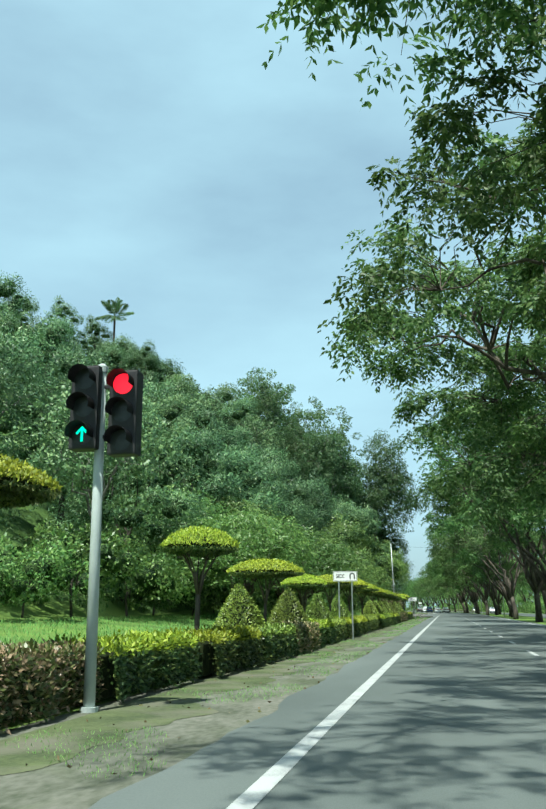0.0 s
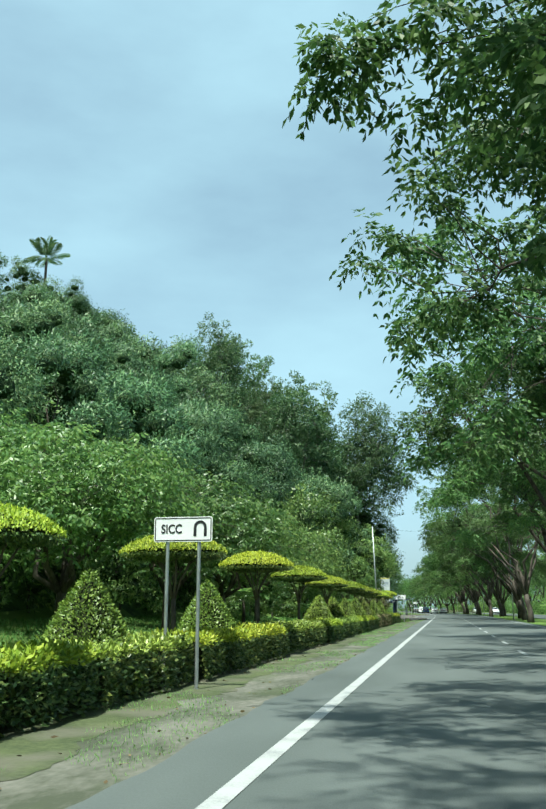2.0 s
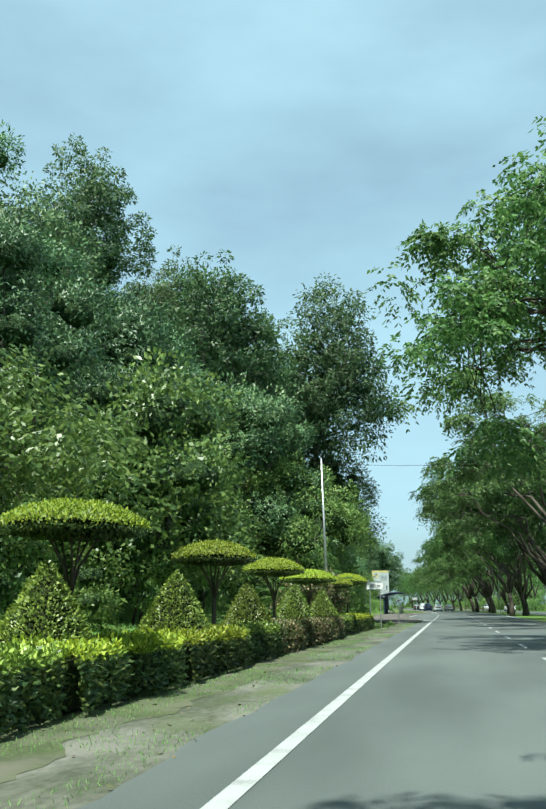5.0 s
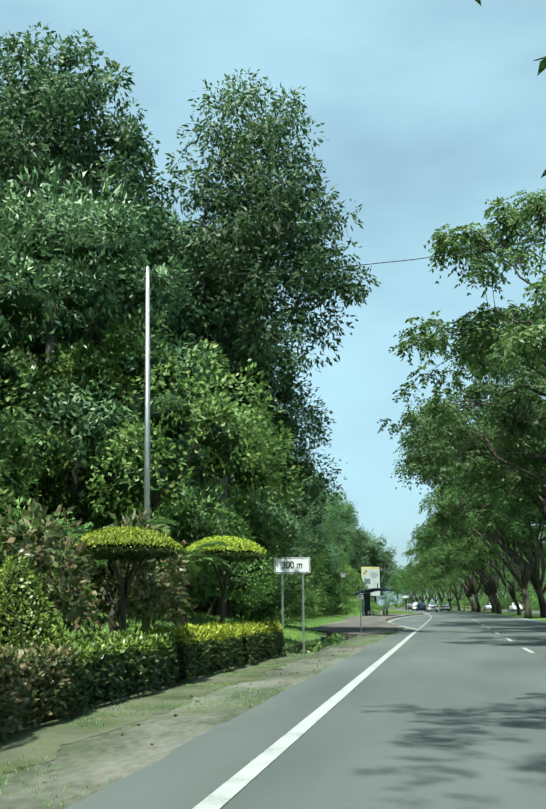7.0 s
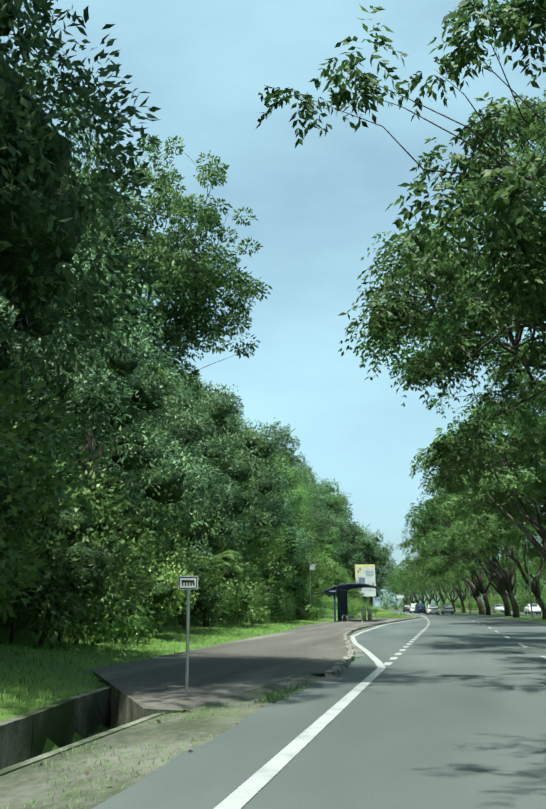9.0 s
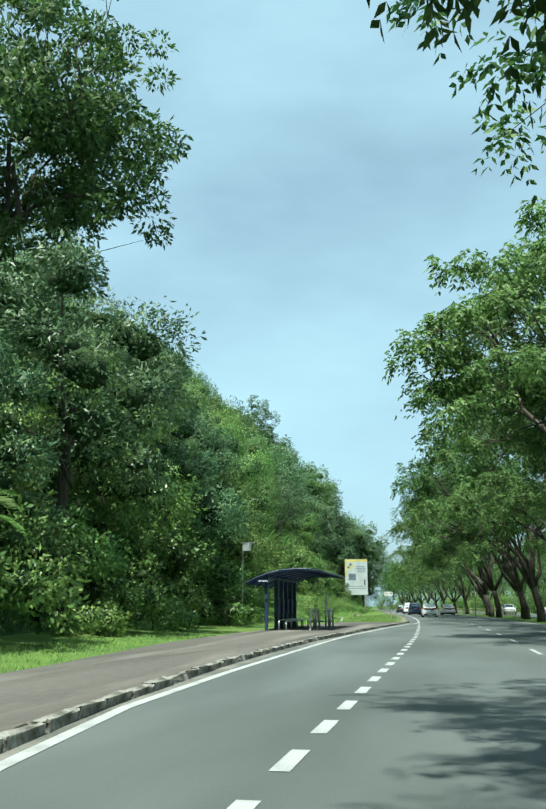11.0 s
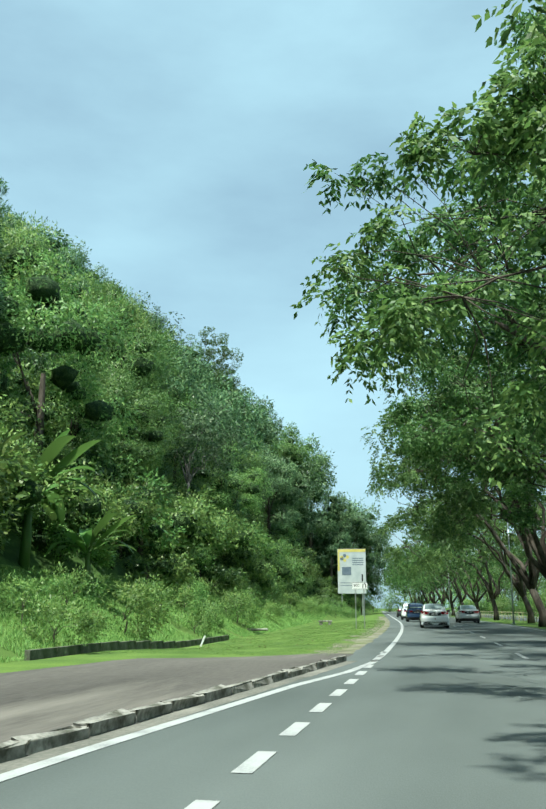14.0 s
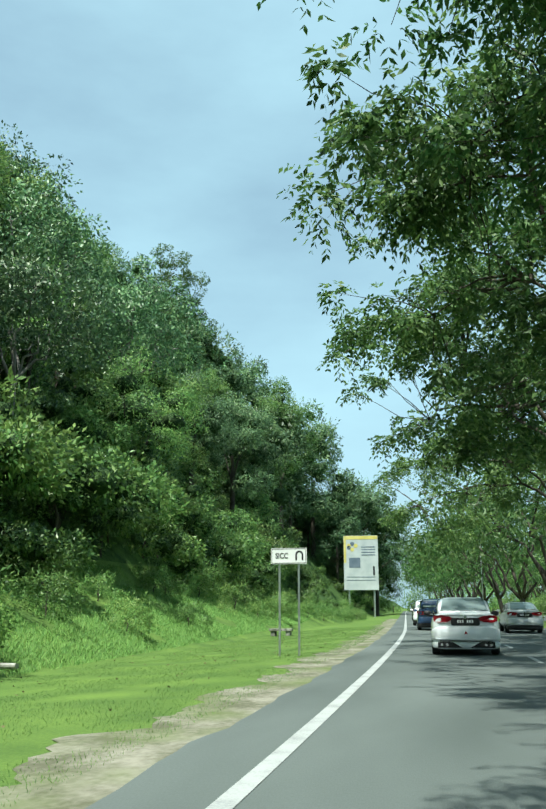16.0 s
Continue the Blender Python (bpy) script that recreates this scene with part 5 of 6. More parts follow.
tagged(new("bay_surface", mesh_from("bay_surface", verts, faces, M_ASPHALT)), "grey asphalt bus bay beside the carriageway", "road", kind="structure")

# kerb stones
kerb_root = tagged(new("kerb"), "broken grey concrete kerb along the bus bay", "kerb", kind="structure")
stone_r = np.random.default_rng(17)
STONES = []
for k in range(5):
    bm = boxed((-0.085, -0.49, -0.05), (0.085, 0.49, 0.115), 0.018)
    for v in bm.verts:
        v.co += Vector(stone_r.normal(scale=0.013, size=3))
        if v.co.z > 0.05 and stone_r.uniform() < 0.25:
            v.co.z -= stone_r.uniform(0, 0.035)
    STONES.append(to_mesh("kerb_stone", bm, M_CONC))
y = 120.0
i = 0
while y < 194:
    x = kerb_x(y)
    dx = kerb_x(y + 0.5) - kerb_x(y - 0.5)
    ob = part("kerb_stone", STONES[stone_r.integers(0, 5)], None, kerb_root)
    ob.matrix_basis = pose(x - 0.085, y, 0.0 - 0.015 * stone_r.uniform(0, 1), stone_r.normal(scale=0.6), stone_r.normal(scale=2.0), -math.degrees(math.atan(dx)) + stone_r.normal(scale=1.0))
    y += 1.02
    i += 1

# pale concrete gutter between the kerb and the bay line
verts, faces = [], []
ys_ = list(np.arange(126.0, 194.2, 0.8))
for y in ys_:
    j = 0.05 * noise.noise((2.0, y * 0.9, 4.0))
    for c in range(3):
        verts.append((kerb_x(y) - 0.03 + (0.30 + j) * c / 2, y, 0.003))
faces = [(j * 3 + c, j * 3 + c + 1, j * 3 + c + 4, j * 3 + c + 3) for j in range(len(ys_) - 1) for c in range(2)]
M_GUTTER = surface("dusty_gutter", (0.10, 0.105, 0.09), (0.22, 0.215, 0.185), 1.2, 9, 0.92, spec=0.15, bump=0.4, fine=22, fine_amount=0.5, stretch=(1, 0.5, 1))
tagged(new("gutter", mesh_from("gutter", verts, faces, M_GUTTER)), "dusty pale gutter along the bus bay kerb", "gutter", kind="structure")

# open concrete drain beside the verge
M_DRAIN = surface("mossy_concrete", (0.07, 0.08, 0.055), (0.21, 0.21, 0.17), 1.4, 9, 0.92, spec=0.15, bump=0.5, fine=16, fine_amount=0.5, stain=(0.035, 0.055, 0.02), stain_scale=0.9, stain_at=(0.45, 0.62))
dr = tagged(new("drain"), "open concrete storm drain with stained walls", "drain", kind="structure")
for k in range(15):
    y0 = 92.4 + 1.8 * k
    if y0 > 117.4:
        break
    xa, xb = -lerp_table(LAWN, y0), -lerp_table(LAWN, y0 + 1.8)
    bm = bmesh.new()
    w = [(xa - 0.02, y0, -0.75), (xa - 0.16, y0, -0.75), (xa - 0.16, y0, 0.02), (xa - 0.02, y0, 0.02), (xb - 0.02, y0 + 1.78, -0.75), (xb - 0.16, y0 + 1.78, -0.75), (xb - 0.16, y0 + 1.78, 0.02), (xb - 0.02, y0 + 1.78, 0.02)]
    vs = [bm.verts.new(p) for p in w]
    for f in ((0, 1, 2, 3), (7, 6, 5, 4), (3, 2, 6, 7), (0, 3, 7, 4), (1, 5, 6, 2), (0, 4, 5, 1)):
        bm.faces.new([vs[j] for j in f])
    part("drain_wall", bm, M_DRAIN, dr)
    if y0 > 101.0:
        part("drain_wall", boxed((-3.46, y0, -0.75), (-3.36, y0 + 1.78, -0.015), 0.01), M_DRAIN, dr)
part("drain_floor", boxed((-6.2, 101.6, -0.78), (-3.4, 119.4, -0.52)), M_DRAIN, dr)
bm = bmesh.new()
tip = [(-2.42, 119.7, 0.10), (-6.45, 119.7, 0.10), (-3.55, 114.5, 0.05), (-3.2, 114.9, -0.012)]
low, high = [bm.verts.new((x, y, -0.75)) for x, y, z in tip], [bm.verts.new(p) for p in tip]
bm.faces.new(high)
for k in range(4):
    bm.faces.new((low[k], low[(k + 1) % 4], high[(k + 1) % 4], high[k]))
bmesh.ops.recalc_face_normals(bm, faces=bm.faces[:])
head = part("headwall", bm, M_WALK, dr, "worn paved end slab over the drain with a slanting concrete face")
head.data.materials.append(M_DRAIN)
for poly in head.data.polygons:
    poly.material_index = 0 if abs(poly.normal.z) > 0.5 else 1
# crumbled earth sloping from the slab down to the verge
bm = bmesh.new()
rows = []
for k in range(17):
    t = k / 16
    x, y, z = -3.2 + 0.78 * t, 114.9 + 4.8 * t, -0.012 + 0.112 * t
    w = 0.16 + 0.42 * t + 0.10 * noise.noise((y * 1.7, 2.0, 5.0))
    rows.append([bm.verts.new((x - 0.06 + 0.03 * noise.noise((y * 3.0, 8.0, 5.0)), y, z + 0.006)), bm.verts.new((x + 0.35 * w, y, z * 0.72 + 0.02 * noise.noise((y * 2.6, 4.0, 5.0)))), bm.verts.new((x + w, y - 0.05, -0.05))])
for a, b in zip(rows, rows[1:]):
    for c in range(2):
        bm.faces.new((a[c], a[c + 1], b[c + 1], b[c]))
part("earth_edge", bm, M_VERGE, dr, "crumbled earth and grass against the slab", True)
part("cross_beam", boxed((-4.6, 111.6, -0.36), (-3.4, 111.74, -0.14), 0.01), M_DRAIN, dr, "thin concrete cross beam")
part("headwall", boxed((-4.6, 101.45, -0.75), (-3.3, 101.62, -0.02), 0.01), M_DRAIN, dr)


# ---------------------------------------------------------------- bus shelter
def shelter():
    e = empty("bus_shelter", pose(-8.6, 169.6, 0.07), "dark blue bus shelter with a curved roof on square posts", "bus shelter")
    prof = [(-0.85, 2.12), (-0.5, 2.32), (0.1, 2.55), (0.8, 2.72), (1.5, 2.79), (2.1, 2.78), (2.7, 2.70)]
    L = 8.6
    bm = bmesh.new()
    rows = []
    for y in (-0.35, L * 0.33, L * 0.66, L):
        rows.append([bm.verts.new((x, y, z)) for x, z in prof])
    for a, b in zip(rows, rows[1:]):
        for i in range(len(prof) - 1):
            bm.faces.new((a[i], a[i + 1], b[i + 1], b[i]))
    bmesh.ops.solidify(bm, geom=bm.faces[:], thickness=-0.05)
    part("roof", bm, M_BLUEPAINT, e, "curved dark blue roof", True)
    for y in (-0.37, L + 0.02):
        part("roof_edge", tube(bmesh.new(), [(x, y, z + 0.02) for x, z in prof], 0.035, 8), M_BLUEPAINT, e, "", True)
    part("gutter", tube(bmesh.new(), [(2.72, -0.35, 2.70), (2.72, L, 2.70)], 0.04, 8), M_BLUEPAINT, e)
    for k in range(6):
        y = 0.25 + k * 1.62
        part("rib", tube(bmesh.new(), [(x, y, z - 0.07) for x, z in prof], 0.03, 6), M_BLUEPAINT, e)
    part("post", boxed((0.02, -0.06, 0), (0.16, 0.08, 2.55), 0.012), M_BLUEPAINT, e, "square blue post")
    for k in range(5):
        y = 2.2 + k * 1.25
        part("post", boxed((0.02, y, 0), (0.22, y + 0.2, 2.57), 0.012), M_BLUEPAINT, e, "square blue post")
        part("post_base", boxed((-0.03, y - 0.05, 0), (0.27, y + 0.25, 0.04), 0.006), M_BLUEPAINT, e)
    part("back_panel", boxed((0.06, 2.42, 0.75), (0.09, 7.15, 1.45), 0.004), M_BLUEPAINT, e, "dark back panel")
    part("beam", boxed((0.0, -0.1, 2.38), (0.2, L - 0.3, 2.48), 0.01), M_BLUEPAINT, e)
    part("name_board", boxed((-0.25, -0.42, 2.20), (0.32, -0.40, 2.32), 0.006), M_BLUEPAINT, e, "small dark blue name board")
    bm = bmesh.new()
    for k in range(6):
        box(bm, (-0.19 + k * 0.075, -0.428, 2.235), (-0.14 + k * 0.075, -0.424, 2.285))
    part("name_bars", bm, M_SIGNWHITE, e, "white bars on the name board")
    part("notice_panel", boxed((1.9, 6.9, 0.65), (1.96, 7.5, 1.75), 0.01), M_STEEL, e, "grey notice panel")
    # bench of steel tube
    part("bench_rail", tube(bmesh.new(), [(0.6, 0.4, 0.0), (0.6, 0.4, 0.40), (0.6, 0.55, 0.47), (0.6, 6.6, 0.47), (0.6, 6.75, 0.40), (0.6, 6.75, 0)], 0.035, 8), M_STEEL, e, "steel bench tube", True)
    part("bench_rail", tube(bmesh.new(), [(0.95, 0.4, 0.0), (0.95, 0.4, 0.36), (0.95, 0.55, 0.42), (0.95, 6.6, 0.42), (0.95, 6.75, 0.36), (0.95, 6.75, 0)], 0.035, 8), M_STEEL, e, "steel bench tube", True)
    for k in range(3):
        part("bench_leg", tube(bmesh.new(), [(0.6, 1.8 + k * 1.7, 0), (0.6, 1.8 + k * 1.7, 0.30), (0.78, 1.8 + k * 1.7, 0.46), (0.95, 1.8 + k * 1.7, 0.30), (0.95, 1.8 + k * 1.7, 0)], 0.03, 8), M_STEEL, e, "", True)
    return e


shelter()


def barrier(y, label):
    """A steel hoop barrier, seen from the road as an upside-down U."""
    e = empty("hoop_barrier", pose(-6.55, y, 0.08), label, "barrier", "steel hoop barriers")
    w, h, r = 1.15, 0.92, 0.12
    pts = [(0, 0, 0), (0, 0, h - r)] + [(0, r - r * math.cos(a), h - r + r * math.sin(a)) for a in np.linspace(0.3, math.pi / 2, 5)]
    pts += [(0, w - r + r * math.sin(a), h - r + r * math.cos(a)) for a in np.linspace(0.0, math.pi / 2 - 0.3, 5)] + [(0, w, h - r), (0, w, 0)]
    part("hoop", tube(bmesh.new(), pts, 0.045, 10), M_STEEL, e, "", True)
    for yy in (0, w):
        part("foot_plate", boxed((-0.09, yy - 0.09, 0), (0.09, yy + 0.09, 0.015), 0.004), M_STEEL, e)
    return e


for y in (170.3, 172.0, 175.5, 177.2):
    barrier(y, "grey steel hoop barrier on the pavement by the shelter")
e = empty("signal_box", pose(-11.7, 178.0, 0.0), "small white box on a thin pole behind the shelter", "utility box")
part("pole", tube(bmesh.new(), [(0, 0, -0.1), (0, 0, 4.76)], 0.035, 8), M_STEEL, e)
part("box", boxed((0.04, -0.12, 4.3), (0.48, 0.12, 4.72), 0.02), M_GREYPAINT, e)
part("cross_arm", boxed((-0.12, -0.03, 4.74), (0.72, 0.03, 4.79), 0.008), M_STEEL, e)

# ---------------------------------------------------------------- billboard
M_BOARD = surface("faded_board", (0.40, 0.45, 0.46), (0.54, 0.58, 0.58), 0.6, 6, 0.6, bump=0.05, fine=8)
M_YELLOW = surface("faded_yellow", (0.55, 0.48, 0.12), (0.68, 0.60, 0.20), 0.6, 5, 0.6, bump=0.0)
M_GREYBLUE = surface("grey_blue_print", (0.10, 0.14, 0.19), (0.16, 0.20, 0.25), 1.0, 5, 0.6, bump=0.0)
e = empty("billboard", pose(-22.3, 341.0, 0.0, 0, 0, 4), "tall white billboard with faded print on steel posts", "billboard")
part("panel", boxed((-2.75, 0, 3.9), (2.75, 0.25, 12.5), 0.03), M_BOARD, e, "white printed panel")
part("top_band", boxed((-2.72, -0.02, 11.9), (2.72, -0.005, 12.45)), M_YELLOW, e, "yellow band")
part("side_band", boxed((-2.72, -0.02, 8.2), (-2.35, -0.005, 11.9)), M_YELLOW, e, "yellow band")
for px in (-2.0, 2.0):
    part("post", tube(bmesh.new(), [(px, 0.4, -1), (px, 0.4, 12.0)], 0.16, 10), M_STEEL, e)
for k in range(5):
    bm = bmesh.new()
    bmesh.ops.create_circle(bm, cap_ends=True, segments=16, radius=0.33, matrix=pose(-1.9 + 0.55 * (k % 3), -0.02, 10.9 - 0.6 * (k // 3) + 0.3 * (k % 2), 90, 0, 0))
    part("emblem", bm, M_GREYBLUE if k % 2 else M_YELLOW, e, "round faded emblem")
bm = bmesh.new()
box(bm, (-1.9, -0.02, 7.4), (-0.1, -0.008, 9.0))
part("picture_block", bm, M_GREYBLUE, e, "dark printed block")
for k in range(6):
    part("print_bar", boxed((0.1 if k < 4 else -2.3, -0.02, 10.6 - 0.42 * k if k < 4 else 5.9 - 0.5 * (k - 4)), (2.3, -0.008, 10.75 - 0.42 * k if k < 4 else 6.0 - 0.5 * (k - 4))), M_GREYBLUE, e)
part("print_bar", boxed((1.9, -0.02, 6.2), (2.2, -0.008, 7.6)), M_SIGNBLACK, e)


# ---------------------------------------------------------------- vehicles
def paint(name, col, rough=0.25, metal=0.0):
    m, n, l, b = material(name, rough, metal, 0.5)
    b.inputs["Coat Weight"].default_value = 0.6
    b.inputs["Coat Roughness"].default_value = 0.08
    tcn = n.new("ShaderNodeTexCoord")
    ns = n.new("ShaderNodeTexNoise")
    ns.inputs["Scale"].default_value, ns.inputs["Detail"].default_value = 3.0, 6
    l.new(tcn.outputs["Object"], ns.inputs["Vector"])
    rp = n.new("ShaderNodeValToRGB")
    rp.color_ramp.elements[0].position, rp.color_ramp.elements[1].position = 0.3, 0.7
    rp.color_ramp.elements[0].color = (*[c * 0.88 for c in col], 1)
    rp.color_ramp.elements[1].color = (*col, 1)
    l.new(ns.outputs["Fac"], rp.inputs["Fac"])
    l.new(rp.outputs["Color"], b.inputs["Base Color"])
    return m


M_TAIL = surface("red_tail_lens", (0.20, 0.006, 0.012), (0.30, 0.012, 0.02), 6, 4, 0.15, bump=0.0)
M_CHROME = surface("chrome", (0.6, 0.6, 0.6), (0.75, 0.75, 0.75), 6, 3, 0.12, 1.0, bump=0.0)
M_PLATE = surface("plate_black", (0.012, 0.012, 0.014), (0.03, 0.03, 0.03), 8, 3, 0.4, bump=0.0)


def loft(stations, seg=24, power=3.2):
    """Rounded sections (y, half width, bottom, top, narrowing at the top) joined along the length."""
    bm = bmesh.new()
    rings = []
    for y, hw, z0, z1, nar in stations:
        zc, hh = (z0 + z1) / 2, (z1 - z0) / 2
        ring = []
        for k in range(seg):
            a = 2 * math.pi * (k + 0.5) / seg
            c, s = math.cos(a), math.sin(a)
            x = hw * math.copysign(abs(c) ** (2 / power), c)
            z = hh * math.copysign(abs(s) ** (2 / power), s)
            x *= 1 - nar * max(0, z / hh) ** 2 if hh else 1
            ring.append(bm.verts.new((x, y, zc + z)))
        rings.append(ring)
    for a, b in zip(rings, rings[1:]):
        for k in range(seg):
            bm.faces.new((a[k], b[k], b[(k + 1) % seg], a[(k + 1) % seg]))
    bm.faces.new(rings[0])
    bm.faces.new(rings[-1][::-1])
    bmesh.ops.recalc_face_normals(bm, faces=bm.faces[:])
    return bm


def quad(pts, t=0.006):
    """A thin panel from four corners, pushed out along -y and up."""
    bm = bmesh.new()
    f = bm.faces.new([bm.verts.new(p) for p in pts])
    bmesh.ops.recalc_face_normals(bm, faces=[f])
    bmesh.ops.solidify(bm, geom=[f], thickness=t)
    return bm


def wheel(parent, x, y):
    side = 1 if x > 0 else -1
    bm = bmesh.new()
    prof = [(0.20, -0.09), (0.29, -0.10), (0.315, -0.07), (0.315, 0.07), (0.29, 0.10), (0.20, 0.09)]
    rings = [[bm.verts.new((zz, r_ * math.cos(2 * math.pi * k / 24), r_ * math.sin(2 * math.pi * k / 24))) for k in range(24)] for r_, zz in prof]
    for a, b in zip(rings, rings[1:]):
        for k in range(24):
            bm.faces.new((a[k], b[k], b[(k + 1) % 24], a[(k + 1) % 24]))
    bmesh.ops.recalc_face_normals(bm, faces=bm.faces[:])
    w = part("wheel", bm, M_RUBBER, parent, "black tyre on alloy rim", True)
    w.matrix_basis = pose(x, y, 0.315)
    bm = bmesh.new()
    bmesh.ops.create_cone(bm, cap_ends=True, segments=20, radius1=0.20, radius2=0.17, depth=0.12, matrix=pose(0, 0, 0, 0, 90 * side, 0))
    part("rim", bm, M_CHROME, w, "grey alloy rim")


def sedan(m, col_mat, label, sport=True, suv=0.0):
    """A four-door saloon, its tail towards -y, its base on the road."""
    e = empty("car", m, label, "car")
    h = suv
    part("body", loft([(0.0, 0.74, 0.34, 0.97 + h * .5, 0.05), (0.03, 0.79, 0.28, 1.02 + h * .5, 0.05), (0.10, 0.82, 0.25, 1.055 + h * .5, 0.05), (0.30, 0.845, 0.24, 1.07 + h * .6, 0.05),
                      (0.9, 0.86, 0.23, 1.05 + h * .6, 0.05), (2.2, 0.865, 0.22, 1.0 + h * .5, 0.04), (3.2, 0.86, 0.23, 0.99 + h * .4, 0.06), (3.9, 0.83, 0.26, 0.90 + h * .4, 0.10),
                      (4.3, 0.74, 0.30, 0.76 + h * .3, 0.12), (4.42, 0.60, 0.36, 0.66 + h * .3, 0.12)], 36, 5.0), col_mat, e, "", True)
    cab = [(0.42, 0.66, 0.90, 1.075 + h, 0.02), (0.85, 0.68, 0.90, 1.28 + h, 0.06), (1.25, 0.685, 0.90, 1.42 + h, 0.10), (1.7, 0.69, 0.90, 1.465 + h, 0.12), (2.2, 0.69, 0.90, 1.465 + h, 0.12),
           (2.6, 0.685, 0.90, 1.42 + h, 0.12), (3.1, 0.66, 0.90, 1.20 + h, 0.08), (3.5, 0.62, 0.90, 0.99 + h * .5, 0.03)]
    if suv:
        cab = [(0.12, 0.66, 0.90, 1.25 + h, 0.06), (0.35, 0.68, 0.90, 1.42 + h, 0.10)] + cab[2:]
    part("cabin", loft(cab, 32, 4.6), col_mat, e, "", True)
    part("rear_window", quad([(-0.60, 0.47, 1.125), (0.60, 0.47, 1.125), (0.535, 1.19, 1.425), (-0.535, 1.19, 1.425)] if not suv else
                             [(-0.56, 0.08, 1.12 + h * .5), (0.56, 0.08, 1.12 + h * .5), (0.50, 0.26, 1.38 + h), (-0.50, 0.26, 1.38 + h)], -0.02), M_GLASS_SKY, e, "rear window with the reflected sky put into its pale colour")
    part("windscreen", quad([(-0.52, 3.40, 1.09 + h * .5), (0.52, 3.40, 1.09 + h * .5), (0.50, 2.70, 1.40 + h), (-0.50, 2.70, 1.40 + h)], -0.02), M_GLASS_DARK, e)
    part("boot_lid_edge", boxed((-0.66, -0.012, 0.99 + h * .5), (0.66, 0.03, 1.01 + h * .5), 0.006), col_mat, e)
    for s in (-1, 1):
        part("side_window", quad([(s * 0.705, 0.90, 1.08), (s * 0.715, 3.1, 1.06), (s * 0.655, 2.62, 1.37 + h), (s * 0.645, 1.25, 1.37 + h)], 0.02 * s), M_GLASS_DARK, e, "dark side window")
        lamp = bmesh.new()
        prof = [(0.33, 0.935), (0.40, 0.965), (0.60, 0.995), (0.775, 0.985), (0.80, 0.93), (0.79, 0.84), (0.66, 0.815), (0.45, 0.825), (0.35, 0.87)]
        front = [lamp.verts.new((s * x, -0.028 + (0.10 if x > 0.7 else 0.0) * (x - 0.7) * 6, z)) for x, z in prof]
        back = [lamp.verts.new((s * x, 0.16, z)) for x, z in prof]
        lamp.faces.new(front)
        lamp.faces.new(back[::-1])
        for k in range(len(prof)):
            lamp.faces.new((front[k], back[k], back[(k + 1) % 9], front[(k + 1) % 9]))
        bmesh.ops.recalc_face_normals(lamp, faces=lamp.faces[:])
        part("tail_light", lamp, M_TAIL, e, "red tail light")
        mir = part("mirror", loft([(2.82, 0.08, 0.96, 1.06, 0), (2.9, 0.11, 0.94, 1.08, 0), (3.0, 0.07, 0.97, 1.06, 0)], 12, 2.6), M_BLACK if sport else col_mat, e, "door mirror", True)
        mir.matrix_basis = pose(s * 0.95, 0, 0.02)
        wheel(e, s * 0.76, 0.85)
        wheel(e, s * 0.76, 3.45)
        if sport:
            part("exhaust_surround", quad([(s * 0.10, -0.075, 0.20), (s * 0.72, -0.055, 0.19), (s * 0.70, -0.055, 0.345), (s * 0.34, -0.075, 0.335)], 0.012 * s), M_BLACK, e, "black bumper insert")
            for q in (0.48, 0.61):
                part("exhaust", tube(bmesh.new(), [(s * q, -0.09, 0.27), (s * q, 0.05, 0.27)], 0.035, 14), M_CHROME, e, "silver exhaust tip")
    part("bumper", loft([(-0.055, 0.74, 0.36, 0.70, 0), (-0.02, 0.82, 0.33, 0.72, 0), (0.10, 0.86, 0.31, 0.72, 0), (0.5, 0.87, 0.30, 0.68, 0)], 28, 5.5), col_mat, e, "", True)
    part("lower_bumper", loft([(-0.045, 0.72, 0.17, 0.36, 0), (0.0, 0.80, 0.16, 0.38, 0), (0.12, 0.845, 0.16, 0.38, 0), (0.5, 0.86, 0.18, 0.36, 0)], 24, 5.5), col_mat if sport else M_BLACK, e, "", True)
    part("bumper_lip", boxed((-0.66, -0.075, 0.352), (0.66, -0.03, 0.375), 0.006), M_BLACK, e, "black line under the bumper")
    part("bumper_crease", boxed((-0.76, -0.068, 0.405), (0.76, -0.03, 0.42), 0.006), col_mat, e)
    part("underside", boxed((-0.72, 0.0, 0.14), (0.72, 4.1, 0.26), 0.03), M_BLACK, e)
    pl = part("plate_panel", rounded_plate(0.72, 0.19, 0.05, -0.012, 0.03), M_PLATE, e, "black number plate panel")
    pl.matrix_basis = pose(0, -0.02, 0.835)
    bm = bmesh.new()
    for k in range(7):
        if k == 3:
            continue
        box(bm, (-0.205 + 0.06 * k, -0.018, -0.03), (-0.165 + 0.06 * k, -0.013, 0.04))
    part("plate_bars", bm, M_SIGNWHITE, pl, "plain white bars")
    bm = bmesh.new()
    bmesh.ops.create_circle(bm, cap_ends=True, segments=14, radius=0.045, matrix=pose(0, -0.036, 0.955, 90, 0, 0))
    part("badge", bm, M_CHROME, e, "chrome badge")
    part("roof_antenna", tube(bmesh.new(), [(0, 1.5, 1.44 + h), (0, 1.42, 1.53 + h)], [0.02, 0.008], 6), M_BLACK, e)
    if sport:
        bm = bmesh.new()
        bm.faces.new([bm.verts.new(p) for p in ((-0.045, -0.062, 0.53), (0.045, -0.062, 0.53), (0.0, -0.062, 0.61))])
